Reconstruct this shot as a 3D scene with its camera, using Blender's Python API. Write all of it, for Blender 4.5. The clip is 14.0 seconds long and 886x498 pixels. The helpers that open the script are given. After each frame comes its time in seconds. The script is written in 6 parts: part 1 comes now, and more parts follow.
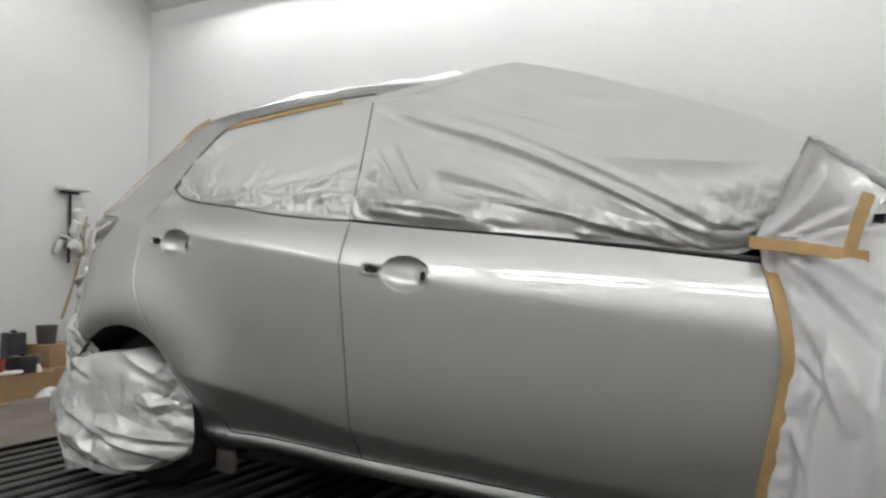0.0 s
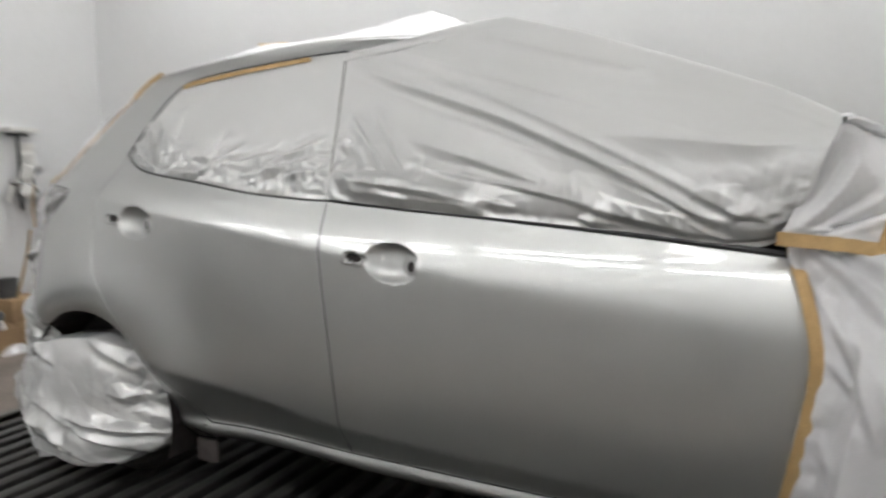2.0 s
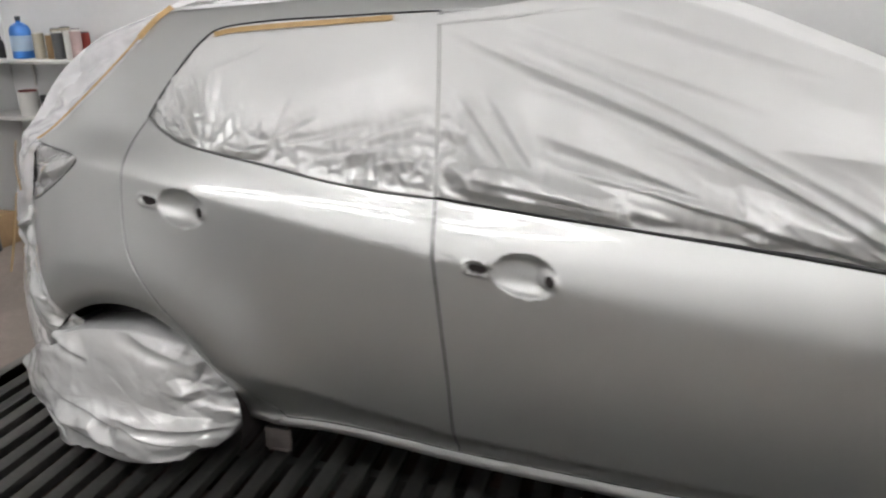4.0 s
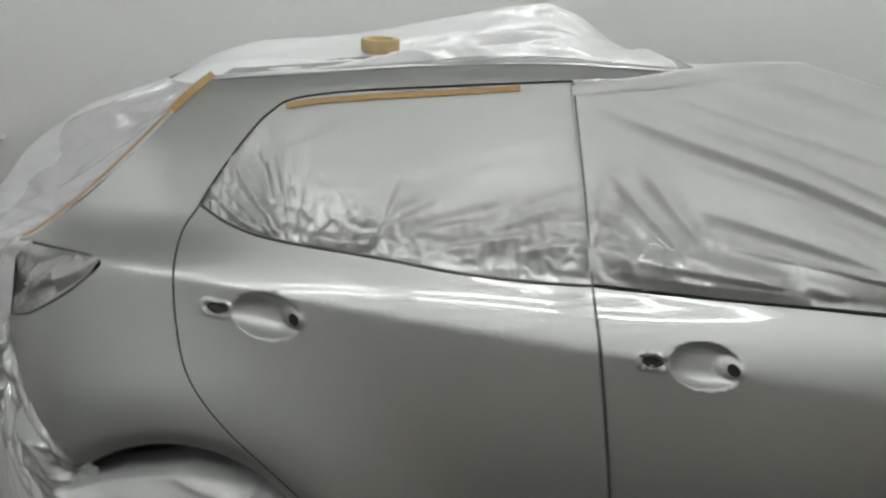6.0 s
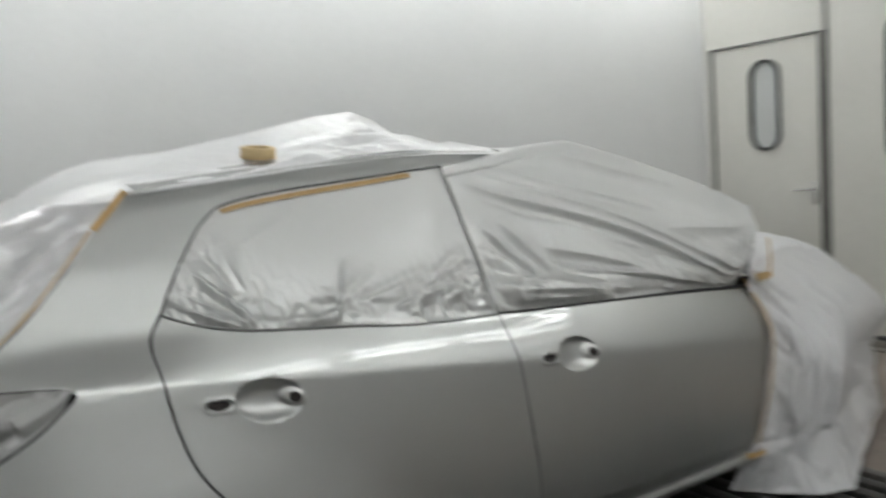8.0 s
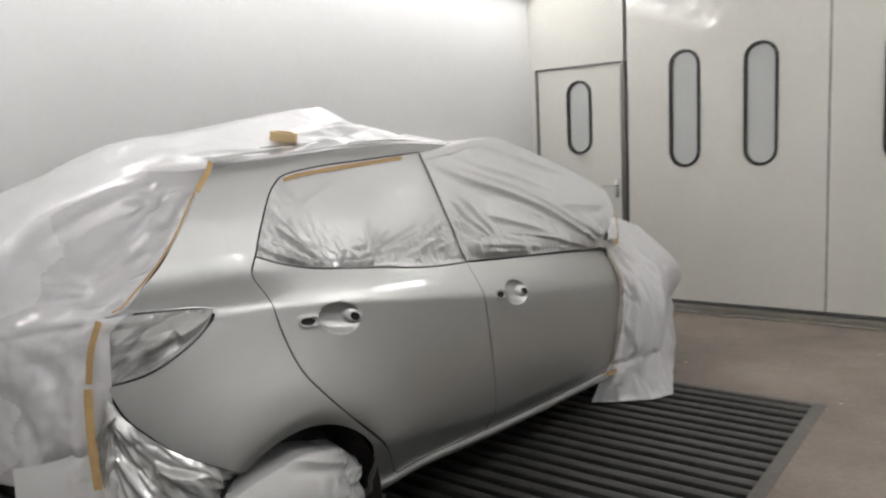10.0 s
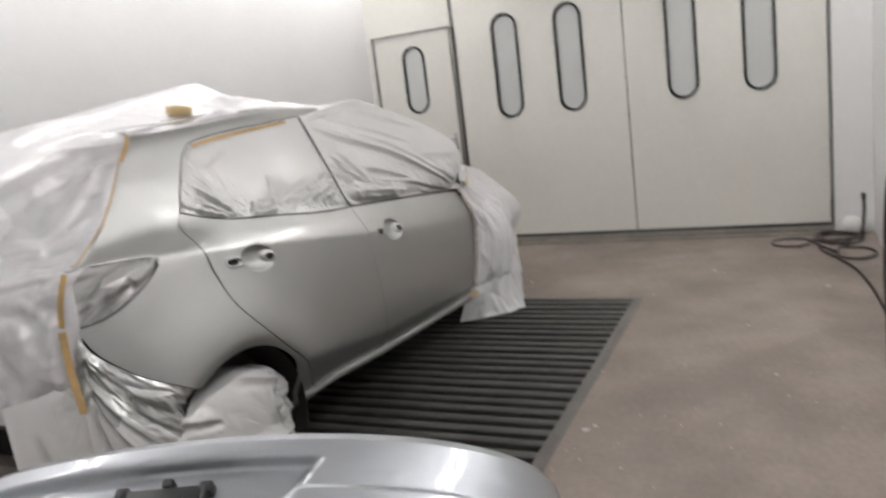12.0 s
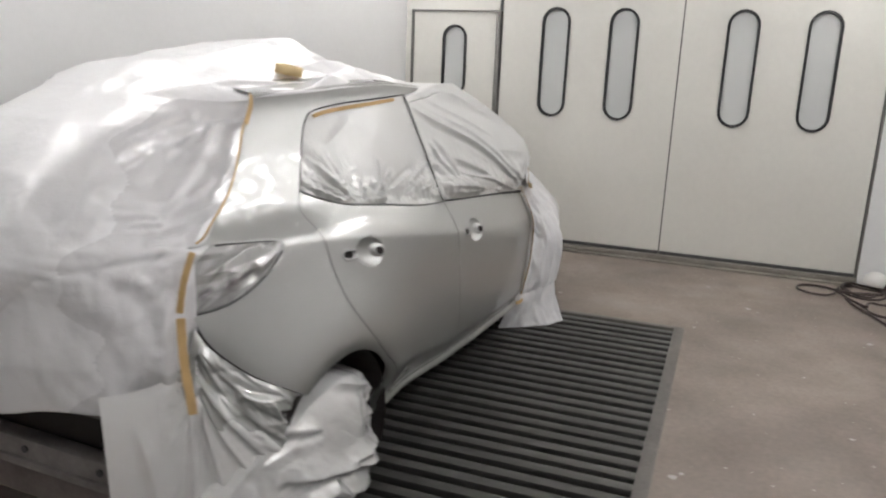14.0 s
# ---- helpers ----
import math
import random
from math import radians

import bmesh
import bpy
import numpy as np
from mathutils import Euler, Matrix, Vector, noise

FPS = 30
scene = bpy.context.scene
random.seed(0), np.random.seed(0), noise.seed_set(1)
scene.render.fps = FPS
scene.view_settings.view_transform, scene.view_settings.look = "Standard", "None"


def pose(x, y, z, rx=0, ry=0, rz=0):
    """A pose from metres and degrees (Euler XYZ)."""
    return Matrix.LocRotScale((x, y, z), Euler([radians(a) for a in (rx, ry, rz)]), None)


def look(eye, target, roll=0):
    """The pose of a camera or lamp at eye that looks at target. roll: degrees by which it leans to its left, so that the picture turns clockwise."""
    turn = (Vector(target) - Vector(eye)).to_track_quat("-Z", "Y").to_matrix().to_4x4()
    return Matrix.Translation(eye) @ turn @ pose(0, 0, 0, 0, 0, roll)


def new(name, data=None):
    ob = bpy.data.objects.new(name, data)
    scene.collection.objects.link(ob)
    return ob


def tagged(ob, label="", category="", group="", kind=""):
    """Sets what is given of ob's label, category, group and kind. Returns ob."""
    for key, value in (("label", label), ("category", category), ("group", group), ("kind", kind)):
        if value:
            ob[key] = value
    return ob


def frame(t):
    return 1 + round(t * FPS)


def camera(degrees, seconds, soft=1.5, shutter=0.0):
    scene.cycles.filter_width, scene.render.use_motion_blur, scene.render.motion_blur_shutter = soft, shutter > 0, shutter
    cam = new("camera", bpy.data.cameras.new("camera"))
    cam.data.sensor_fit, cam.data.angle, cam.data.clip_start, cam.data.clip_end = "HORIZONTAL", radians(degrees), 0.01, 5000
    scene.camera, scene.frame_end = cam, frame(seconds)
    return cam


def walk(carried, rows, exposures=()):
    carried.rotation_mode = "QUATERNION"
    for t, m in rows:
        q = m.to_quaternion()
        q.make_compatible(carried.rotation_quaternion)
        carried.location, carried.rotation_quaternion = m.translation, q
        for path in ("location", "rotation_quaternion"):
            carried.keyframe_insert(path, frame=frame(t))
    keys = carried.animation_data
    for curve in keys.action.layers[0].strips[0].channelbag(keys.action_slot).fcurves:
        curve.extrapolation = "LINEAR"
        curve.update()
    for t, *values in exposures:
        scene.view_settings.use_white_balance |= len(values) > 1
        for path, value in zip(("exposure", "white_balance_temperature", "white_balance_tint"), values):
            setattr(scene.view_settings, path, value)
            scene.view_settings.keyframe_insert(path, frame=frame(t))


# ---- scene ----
cam = camera(61.0, 14.0, soft=2.1, shutter=0.8)
PATH = [
    (0, (0.206, 0.031, 0.828), (-0.688, 1.819, 0.89), 0.8),
    (0.5, (0.206, 0.002, 0.812), (-0.753, 1.753, 0.923), 1.3),
    (1, (0.205, 0.012, 0.83), (-0.839, 1.715, 0.913), 1.0),
    (1.5, (0.163, 0.045, 0.84), (-0.848, 1.771, 0.877), 1.6),
    (2, (0.071, 0.193, 1.062), (-0.75, 2.005, 0.859), -1.1),
    (2.5, (0.035, 0.104, 1.309), (-0.61, 1.929, 0.805), 0.7),
    (2.8, (-0.041, 0.124, 1.38), (-0.551, 1.941, 0.718), -2.2),
    (3, (-0.11, 0.18, 1.353), (-0.536, 2.036, 0.743), -6.4),
    (3.5, (-0.366, 0.223, 1.431), (-0.831, 2.072, 0.828), -3.6),
    (4, (-0.616, 0.248, 1.49), (-1.115, 2.071, 0.835), -0.8),
    (4.2, (-0.745, 0.231, 1.488), (-1.185, 2.082, 0.871), 0.5),
    (6.3, (-1.751, 0.401, 1.457), (-1.497, 2.338, 1.03), 0.2),
    (6.5, (-1.97, 0.399, 1.439), (-1.5, 2.305, 1.057), 0.7),
    (7, (-2.216, 0.349, 1.464), (-1.571, 2.195, 1.041), -4.5),
    (7.5, (-2.292, 0.281, 1.542), (-1.669, 2.118, 1.056), -6.8),
    (8, (-2.508, 0.304, 1.47), (-1.369, 1.929, 1.223), -4.9),
    (8.2, (-2.585, 0.345, 1.445), (-1.350, 1.893, 1.103), -4.0),
    (10.3, (-3.701, 0.224, 1.474), (-2.083, 1.373, 1.222), -2.3),
    (10.5, (-3.774, 0.197, 1.46), (-2.124, 1.301, 1.22), -1.8),
    (11, (-3.905, 0.146, 1.449), (-2.196, 1.147, 1.175), -1.3),
    (11.5, (-4.072, 0.118, 1.435), (-2.3, 1.01, 1.177), -3.2),
    (12, (-4.166, 0.118, 1.442), (-2.395, 0.96, 1.047), -7.3),
    (12.5, (-4.141, 0.253, 1.552), (-2.343, 0.986, 1.071), -6.7),
    (13, (-4.159, 0.424, 1.608), (-2.394, 1.225, 1.116), -5.7),
    (13.5, (-4.184, 0.574, 1.6), (-2.405, 1.35, 1.12), 0.6),
    (14, (-4.178, 0.878, 1.559), (-2.356, 1.556, 1.089), 2.4),
]
EXPOSURES = [(0.0, -0.44, 6400, 9), (1.0, -0.65, 6400, 6), (1.5, -0.62, 6400, 7), (2.0, -0.40, 6380, 10), (2.5, -0.36, 6400, 11), (3.0, -0.24, 6450, 12), (4.2, -0.30, 6400, 12), (6.3, -0.85, 6320, 5),
             (7.5, -0.745, 6310, 6), (8.2, -0.79, 6300, 6), (10.3, -0.54, 6500, 12), (12.0, -0.40, 6500, 13), (12.6, -0.34, 6500, 12), (13.2, -0.38, 6480, 12), (14.0, -0.34, 6480, 12)]
walk(cam, [(t, look(eye, target, roll)) for t, eye, target, roll in PATH], EXPOSURES)

# world: the booth is closed; a dim grey sky stands behind the door panes
world = bpy.data.worlds.new("world")
scene.world = world
world.use_nodes = True
sky = world.node_tree.nodes.new("ShaderNodeTexSky")
sky.sky_type = "NISHITA"
sky.sun_disc = False
sky.sun_elevation = radians(35)
sky.sun_rotation = radians(90)
world.node_tree.links.new(sky.outputs[0], world.node_tree.nodes["Background"].inputs[0])
world.node_tree.nodes["Background"].inputs[1].default_value = 0.05

TUBE_POWER = 47.0

# ---------------------------------------------------------------- materials
def mat(name, color, rough=0.5, metal=0.0, var=0.0, scale=8.0, fine=0.0, fine_scale=120.0, bump=0.0, bump_scale=60.0,
        coat=0.0, rough_var=0.0, tint=None, per_object=0.0, stretch=(1, 1, 1), spec=0.5):
    m = bpy.data.materials.new(name)
    m.use_nodes = True
    nt = m.node_tree
    N, L = nt.nodes, nt.links
    b = N["Principled BSDF"]
    b.inputs["Roughness"].default_value = rough
    b.inputs["Metallic"].default_value = metal
    b.inputs["Coat Weight"].default_value = coat
    b.inputs["Coat Roughness"].default_value = 0.03
    b.inputs["Specular IOR Level"].default_value = spec
    tc = N.new("ShaderNodeTexCoord")
    mp = N.new("ShaderNodeMapping")
    mp.inputs["Scale"].default_value = stretch
    L.new(tc.outputs["Object"], mp.inputs[0])
    base = N.new("ShaderNodeRGB")
    base.outputs[0].default_value = (*color, 1)
    out = base.outputs[0]
    for amount, sc, other in ((var, scale, tint), (fine, fine_scale, None)):
        if not amount:
            continue
        n = N.new("ShaderNodeTexNoise")
        n.inputs["Scale"].default_value = sc
        n.inputs["Detail"].default_value = 6
        n.inputs["Roughness"].default_value = 0.62
        L.new(mp.outputs[0], n.inputs["Vector"])
        ramp = N.new("ShaderNodeMapRange")
        ramp.inputs[1].default_value, ramp.inputs[2].default_value = 0.3, 0.7
        L.new(n.outputs[0], ramp.inputs[0])
        mix = N.new("ShaderNodeMix")
        mix.data_type = "RGBA"
        L.new(ramp.outputs[0], mix.inputs["Factor"])
        dark = tuple(c * (1 - amount) for c in color) if other is None else other
        L.new(out, mix.inputs["A"])
        if other is None:
            mul = N.new("ShaderNodeMix")
            mul.data_type, mul.blend_type = "RGBA", "MULTIPLY"
            mul.inputs["Factor"].default_value = 1
            mul.inputs["B"].default_value = (1 - amount, 1 - amount, 1 - amount, 1)
            L.new(out, mul.inputs["A"])
            L.new(mul.outputs["Result"], mix.inputs["B"])
        else:
            mix.inputs["B"].default_value = (*dark, 1)
        out = mix.outputs["Result"]
    if per_object:
        oi = N.new("ShaderNodeObjectInfo")
        hsv = N.new("ShaderNodeHueSaturation")
        mr = N.new("ShaderNodeMapRange")
        mr.inputs[3].default_value, mr.inputs[4].default_value = 1 - per_object, 1 + per_object
        L.new(oi.outputs["Random"], mr.inputs[0])
        L.new(mr.outputs[0], hsv.inputs["Value"])
        L.new(out, hsv.inputs["Color"])
        out = hsv.outputs[0]
    L.new(out, b.inputs["Base Color"])
    if rough_var:
        n = N.new("ShaderNodeTexNoise")
        n.inputs["Scale"].default_value = scale * 2.3
        n.inputs["Detail"].default_value = 5
        L.new(mp.outputs[0], n.inputs["Vector"])
        mr = N.new("ShaderNodeMapRange")
        mr.inputs[1].default_value, mr.inputs[2].default_value = 0.3, 0.7
        mr.inputs[3].default_value, mr.inputs[4].default_value = max(0, rough - rough_var), min(1, rough + rough_var)
        L.new(n.outputs[0], mr.inputs[0])
        L.new(mr.outputs[0], b.inputs["Roughness"])
    if bump:
        n = N.new("ShaderNodeTexNoise")
        n.inputs["Scale"].default_value = bump_scale
        n.inputs["Detail"].default_value = 4
        L.new(mp.outputs[0], n.inputs["Vector"])
        bp = N.new("ShaderNodeBump")
        bp.inputs["Strength"].default_value = 1
        bp.inputs["Distance"].default_value = bump
        L.new(n.outputs[0], bp.inputs["Height"])
        L.new(bp.outputs[0], b.inputs["Normal"])
    return m


WALL = mat("booth_white_paint", (0.80, 0.80, 0.80), 0.38, var=0.05, scale=1.3, fine=0.03, fine_scale=30, bump=0.0006, bump_scale=25, rough_var=0.1)
DOORPAINT = mat("door_panel_paint", (0.685, 0.672, 0.628), 0.30, var=0.06, scale=1.1, fine=0.04, fine_scale=22, bump=0.006, bump_scale=2.2, rough_var=0.02, coat=0.8)
CEIL = mat("ceiling_filter", (0.75, 0.75, 0.74), 0.9, var=0.06, scale=2, bump=0.002, bump_scale=150)
FLOOR = mat("dusty_concrete", (0.282, 0.235, 0.204), 0.72, var=0.42, scale=1.1, fine=0.16, fine_scale=35, bump=0.0012, bump_scale=90, rough_var=0.18, tint=None)
STEEL = mat("grate_steel", (0.092, 0.09, 0.085), 0.5, metal=0.55, var=0.3, scale=5, fine=0.2, fine_scale=60, bump=0.0005, bump_scale=120, per_object=0.12)
SILLMAT = mat("worn_threshold_paint", (0.27, 0.245, 0.215), 0.6, var=0.3, scale=4, fine=0.2, fine_scale=50, bump=0.0006, bump_scale=80)
RIM = mat("grate_rim_steel", (0.185, 0.17, 0.158), 0.55, metal=0.4, var=0.3, scale=6, fine=0.2, fine_scale=50)
PIT = mat("pit_dark", (0.10, 0.066, 0.058), 0.9, var=0.4, scale=5)
GREY = mat("grey_profile", (0.17, 0.165, 0.155), 0.5, metal=0.3, var=0.25, scale=9)
GASKET = mat("black_rubber_gasket", (0.015, 0.015, 0.016), 0.5, var=0.3, scale=20)
BLACK = mat("black_plastic", (0.018, 0.018, 0.019), 0.45, var=0.3, scale=14)
CAVITY = mat("cavity_dark", (0.02, 0.014, 0.013), 0.85, var=0.4, scale=12)
for node in [n for n in DOORPAINT.node_tree.nodes if n.type == "BUMP"]:
    DOORPAINT.node_tree.links.new(node.outputs[0], DOORPAINT.node_tree.nodes["Principled BSDF"].inputs["Coat Normal"])
TYRE = mat("tyre_rubber", (0.022, 0.021, 0.02), 0.8, var=0.35, scale=18, bump=0.001, bump_scale=200)
CHROME = mat("chrome", (0.7, 0.7, 0.7), 0.15, metal=1.0)
LAMPBOX = mat("lamp_panel_enamel", (0.55, 0.55, 0.54), 0.5, var=0.05, scale=6)
SPECK = mat("dried_filler", (0.42, 0.39, 0.37), 0.7, var=0.2, scale=40)
ROLL = mat("tape_roll_paper", (0.66, 0.50, 0.27), 0.7, var=0.1, scale=30, fine=0.1, fine_scale=180)
MOULDING = mat("dulled_waist_moulding", (0.20, 0.20, 0.197), 0.45, metal=0.5, var=0.2, scale=20)
# booth door seals, and the grey put in for shade in the car's gaps
SEAL_AND_GAP = mat("seal_and_gap_shade", (0.06, 0.06, 0.06), 0.6, var=0.3, scale=20)
TAPE = mat("masking_tape", (0.52, 0.345, 0.15), 0.62, var=0.18, scale=30, fine=0.15, fine_scale=180, bump=0.0006, bump_scale=220)
KRAFT = mat("cardboard", (0.36, 0.235, 0.125), 0.8, var=0.2, scale=9, fine=0.12, fine_scale=90, bump=0.0004, bump_scale=200)
WHITE = mat("white_enamel", (0.75, 0.74, 0.71), 0.42, var=0.08, scale=10)
REDP = mat("red_tin", (0.27, 0.035, 0.025), 0.42, var=0.25, scale=14)
DARKP = mat("dark_tin", (0.03, 0.03, 0.034), 0.4, var=0.3, scale=14)
GREYP = mat("grey_tin", (0.14, 0.145, 0.15), 0.35, metal=0.5, var=0.25, scale=14)
BLUEP = mat("blue_plastic", (0.03, 0.16, 0.5), 0.35, var=0.15, scale=14)
AMBER = mat("ochre_label", (0.45, 0.28, 0.05), 0.5, var=0.2, scale=14)
CREAMP = mat("cream_label", (0.46, 0.42, 0.33), 0.45, var=0.25, scale=18)
PINKP = mat("faded_red_label", (0.52, 0.38, 0.36), 0.45, var=0.3, scale=18)
SKYP = mat("pale_blue_label", (0.42, 0.55, 0.70), 0.4, var=0.12, scale=14)
PALEGREEN = mat("grey_green_card", (0.36, 0.42, 0.38), 0.6, var=0.12, scale=14)
HOSE = mat("hose_rubber", (0.045, 0.028, 0.024), 0.5, var=0.35, scale=25, fine=0.2, fine_scale=120)
BEAM = mat("bare_beam", (0.20, 0.178, 0.17), 0.55, metal=0.2, var=0.4, scale=8, fine=0.2, fine_scale=60)
UNDER = mat("bare_rear_panel", (0.16, 0.135, 0.128), 0.5, metal=0.3, var=0.45, scale=9, fine=0.2, fine_scale=60)


def paint_mat(name, color):
    """Silver metallic base with fine flakes under a clear coat."""
    m = mat(name, color, 0.405, metal=0.89, var=0.03, scale=1.5, coat=1.0)
    m.node_tree.nodes["Principled BSDF"].inputs["Coat Roughness"].default_value = 0.012
    nt = m.node_tree
    N, L = nt.nodes, nt.links
    b = N["Principled BSDF"]
    tc = N.new("ShaderNodeTexCoord")
    v = N.new("ShaderNodeTexVoronoi")
    v.inputs["Scale"].default_value = 900
    L.new(tc.outputs["Object"], v.inputs["Vector"])
    bp = N.new("ShaderNodeBump")
    bp.inputs["Strength"].default_value = 0.10
    bp.inputs["Distance"].default_value = 0.001
    L.new(v.outputs["Distance"], bp.inputs["Height"])
    L.new(bp.outputs[0], b.inputs["Normal"])
    return m


SILVER = paint_mat("silver_metallic", (0.445, 0.45, 0.442))
# the same silver, bluer and darker for the light on the loose bumper
SILVER_COOL_LIT = paint_mat("silver_metallic_in_cool_light", (0.395, 0.415, 0.445))


def film_mat(name, color, rough, spray=None, amount=0.0, facet=24.0, crisp=0.12, gloss=0.0, fall=0.0):
    """Thin white masking film, soft gloss. spray: the height band (metres, object space) that caught silver overspray, full below, none above; fall: how the band sinks towards the front."""
    m = bpy.data.materials.new(name)
    m.use_nodes = True
    N, L = m.node_tree.nodes, m.node_tree.links
    b = N["Principled BSDF"]
    tc = N.new("ShaderNodeTexCoord")
    n1 = N.new("ShaderNodeTexNoise")
    n1.inputs["Scale"].default_value = 4.0
    n1.inputs["Detail"].default_value = 6
    L.new(tc.outputs["Object"], n1.inputs["Vector"])
    grain = N.new("ShaderNodeMix")
    grain.data_type = "RGBA"
    grain.inputs["A"].default_value = (*color, 1)
    grain.inputs["B"].default_value = (*(c * 0.90 for c in color), 1)
    L.new(n1.outputs[0], grain.inputs["Factor"])
    out = grain.outputs["Result"]
    if spray:
        sep = N.new("ShaderNodeSeparateXYZ")
        L.new(tc.outputs["Object"], sep.inputs[0])
        wob = N.new("ShaderNodeMath")
        wob.operation = "MULTIPLY_ADD"
        wob.inputs[1].default_value = 0.30
        L.new(n1.outputs[0], wob.inputs[0])
        sink = N.new("ShaderNodeMath")
        sink.operation = "MULTIPLY_ADD"
        sink.inputs[1].default_value = fall
        L.new(sep.outputs["X"], sink.inputs[0])
        L.new(sep.outputs["Z"], sink.inputs[2])
        L.new(sink.outputs[0], wob.inputs[2])
        mr = N.new("ShaderNodeMapRange")
        mr.interpolation_type = "SMOOTHSTEP"
        mr.inputs[1].default_value, mr.inputs[2].default_value = spray[0] + 0.15, spray[1] + 0.15
        mr.inputs[3].default_value, mr.inputs[4].default_value = amount, 0.0
        L.new(wob.outputs[0], mr.inputs[0])
        mix = N.new("ShaderNodeMix")
        mix.data_type = "RGBA"
        mix.inputs["B"].default_value = (0.50, 0.505, 0.50, 1)
        L.new(out, mix.inputs["A"])
        L.new(mr.outputs[0], mix.inputs["Factor"])
        out = mix.outputs["Result"]
        met = N.new("ShaderNodeMath")
        met.operation = "MULTIPLY"
        met.inputs[1].default_value = 0.68
        L.new(mr.outputs[0], met.inputs[0])
        L.new(met.outputs[0], b.inputs["Metallic"])
    L.new(out, b.inputs["Base Color"])
    b.inputs["Roughness"].default_value = rough
    b.inputs["Specular IOR Level"].default_value = 0.6
    b.inputs["Coat Weight"].default_value = gloss
    b.inputs["Coat Roughness"].default_value = 0.08
    b.inputs["Coat IOR"].default_value = 1.7
    n2 = N.new("ShaderNodeTexNoise")
    n2.inputs["Scale"].default_value = 26
    n2.inputs["Detail"].default_value = 3
    n2.inputs["Distortion"].default_value = 1.2
    L.new(tc.outputs["Object"], n2.inputs["Vector"])
    bp = N.new("ShaderNodeBump")
    bp.inputs["Strength"].default_value = 0.16
    bp.inputs["Distance"].default_value = 0.0025
    L.new(n2.outputs[0], bp.inputs["Height"])
    # small facets of crumpled film
    warp = N.new("ShaderNodeMix")
    warp.data_type = "VECTOR"
    warp.inputs["Factor"].default_value = 0.06
    L.new(tc.outputs["Object"], warp.inputs["A"])
    L.new(n2.outputs["Color"], warp.inputs["B"])
    vor = N.new("ShaderNodeTexVoronoi")
    vor.inputs["Scale"].default_value = facet
    L.new(warp.outputs["Result"], vor.inputs["Vector"])
    bp2 = N.new("ShaderNodeBump")
    bp2.inputs["Strength"].default_value = crisp
    bp2.inputs["Distance"].default_value = 0.012
    L.new(vor.outputs["Distance"], bp2.inputs["Height"])
    L.new(bp.outputs[0], bp2.inputs["Normal"])
    if spray:
        st = N.new("ShaderNodeMath")
        st.operation = "MULTIPLY_ADD"
        st.inputs[1].default_value, st.inputs[2].default_value = crisp, 0.01
        L.new(mr.outputs[0], st.inputs[0])
        L.new(st.outputs[0], bp2.inputs["Strength"])
    L.new(bp2.outputs[0], b.inputs["Normal"])
    return m


FILM = film_mat("white_masking_film", (0.66, 0.655, 0.668), 0.32, gloss=0.2)
FILM_EDGE = film_mat("layered_glossy_film", (0.61, 0.605, 0.62), 0.24, gloss=0.6)
FILM_LAMP = film_mat("clear_lamp_film", (0.42, 0.41, 0.41), 0.14, (0.3, 2.0), 0.6, 22.0, 0.0, 0.8)


def streaked(m, dark):
    """Lets the dark lens show through the film in slanting smears."""
    N, L = m.node_tree.nodes, m.node_tree.links
    b = N["Principled BSDF"]
    out = b.inputs["Base Color"].links[0].from_socket
    tc, flat, ns, mr, mix = (N.new("ShaderNode" + k) for k in ("TexCoord", "CombineXYZ", "TexNoise", "MapRange", "Mix"))
    for k, axis in enumerate(((4.0, 0.0, 2.7), (-9.0, 0.0, 13.5))):
        dot = N.new("ShaderNodeVectorMath")
        dot.operation = "DOT_PRODUCT"
        dot.inputs[1].default_value = axis
        L.new(tc.outputs["Object"], dot.inputs[0])
        L.new(dot.outputs["Value"], flat.inputs[k])
    ns.inputs["Scale"].default_value = 1.0
    ns.inputs["Detail"].default_value = 4
    ns.inputs["Distortion"].default_value = 0.8
    L.new(flat.outputs[0], ns.inputs["Vector"])
    mr.inputs[1].default_value, mr.inputs[2].default_value = 0.50, 0.62
    mr.inputs[3].default_value, mr.inputs[4].default_value = 0.0, 0.8
    L.new(ns.outputs[0], mr.inputs[0])
    mix.data_type = "RGBA"
    mix.inputs["B"].default_value = (*dark, 1)
    L.new(out, mix.inputs["A"])
    L.new(mr.outputs[0], mix.inputs["Factor"])
    L.new(mix.outputs["Result"], b.inputs["Base Color"])


streaked(FILM_LAMP, (0.06, 0.05, 0.055))
FILM_WINDOW = film_mat("oversprayed_window_film", (0.62, 0.62, 0.615), 0.335, (1.06, 1.30), 0.95, 26.0, 0.0, 0.15, 0.107)
FILM_REAR = film_mat("glossy_clear_film", (0.78, 0.775, 0.775), 0.18, (0.3, 1.3), 0.2, 22.0, 0.08, 0.8)
FILM_SHINE = film_mat("silvered_clear_film", (0.55, 0.55, 0.55), 0.17, (0.3, 3.0), 0.7, 22.0, 0.0, 0.8)
FILM_WHEEL = film_mat("oversprayed_wheel_film", (0.66, 0.66, 0.655), 0.26, (0.35, 0.60), 0.30, 17.0, 0.12, 0.5)


def emit_mat(name, color, power):
    m = bpy.data.materials.new(name)
    m.use_nodes = True
    b = m.node_tree.nodes["Principled BSDF"]
    b.inputs["Base Color"].default_value = (0.8, 0.8, 0.8, 1)
    b.inputs["Emission Color"].default_value = (*color, 1)
    b.inputs["Emission Strength"].default_value = power
    return m


TUBE = emit_mat("fluorescent_tube", (1.0, 0.998, 0.985), TUBE_POWER)


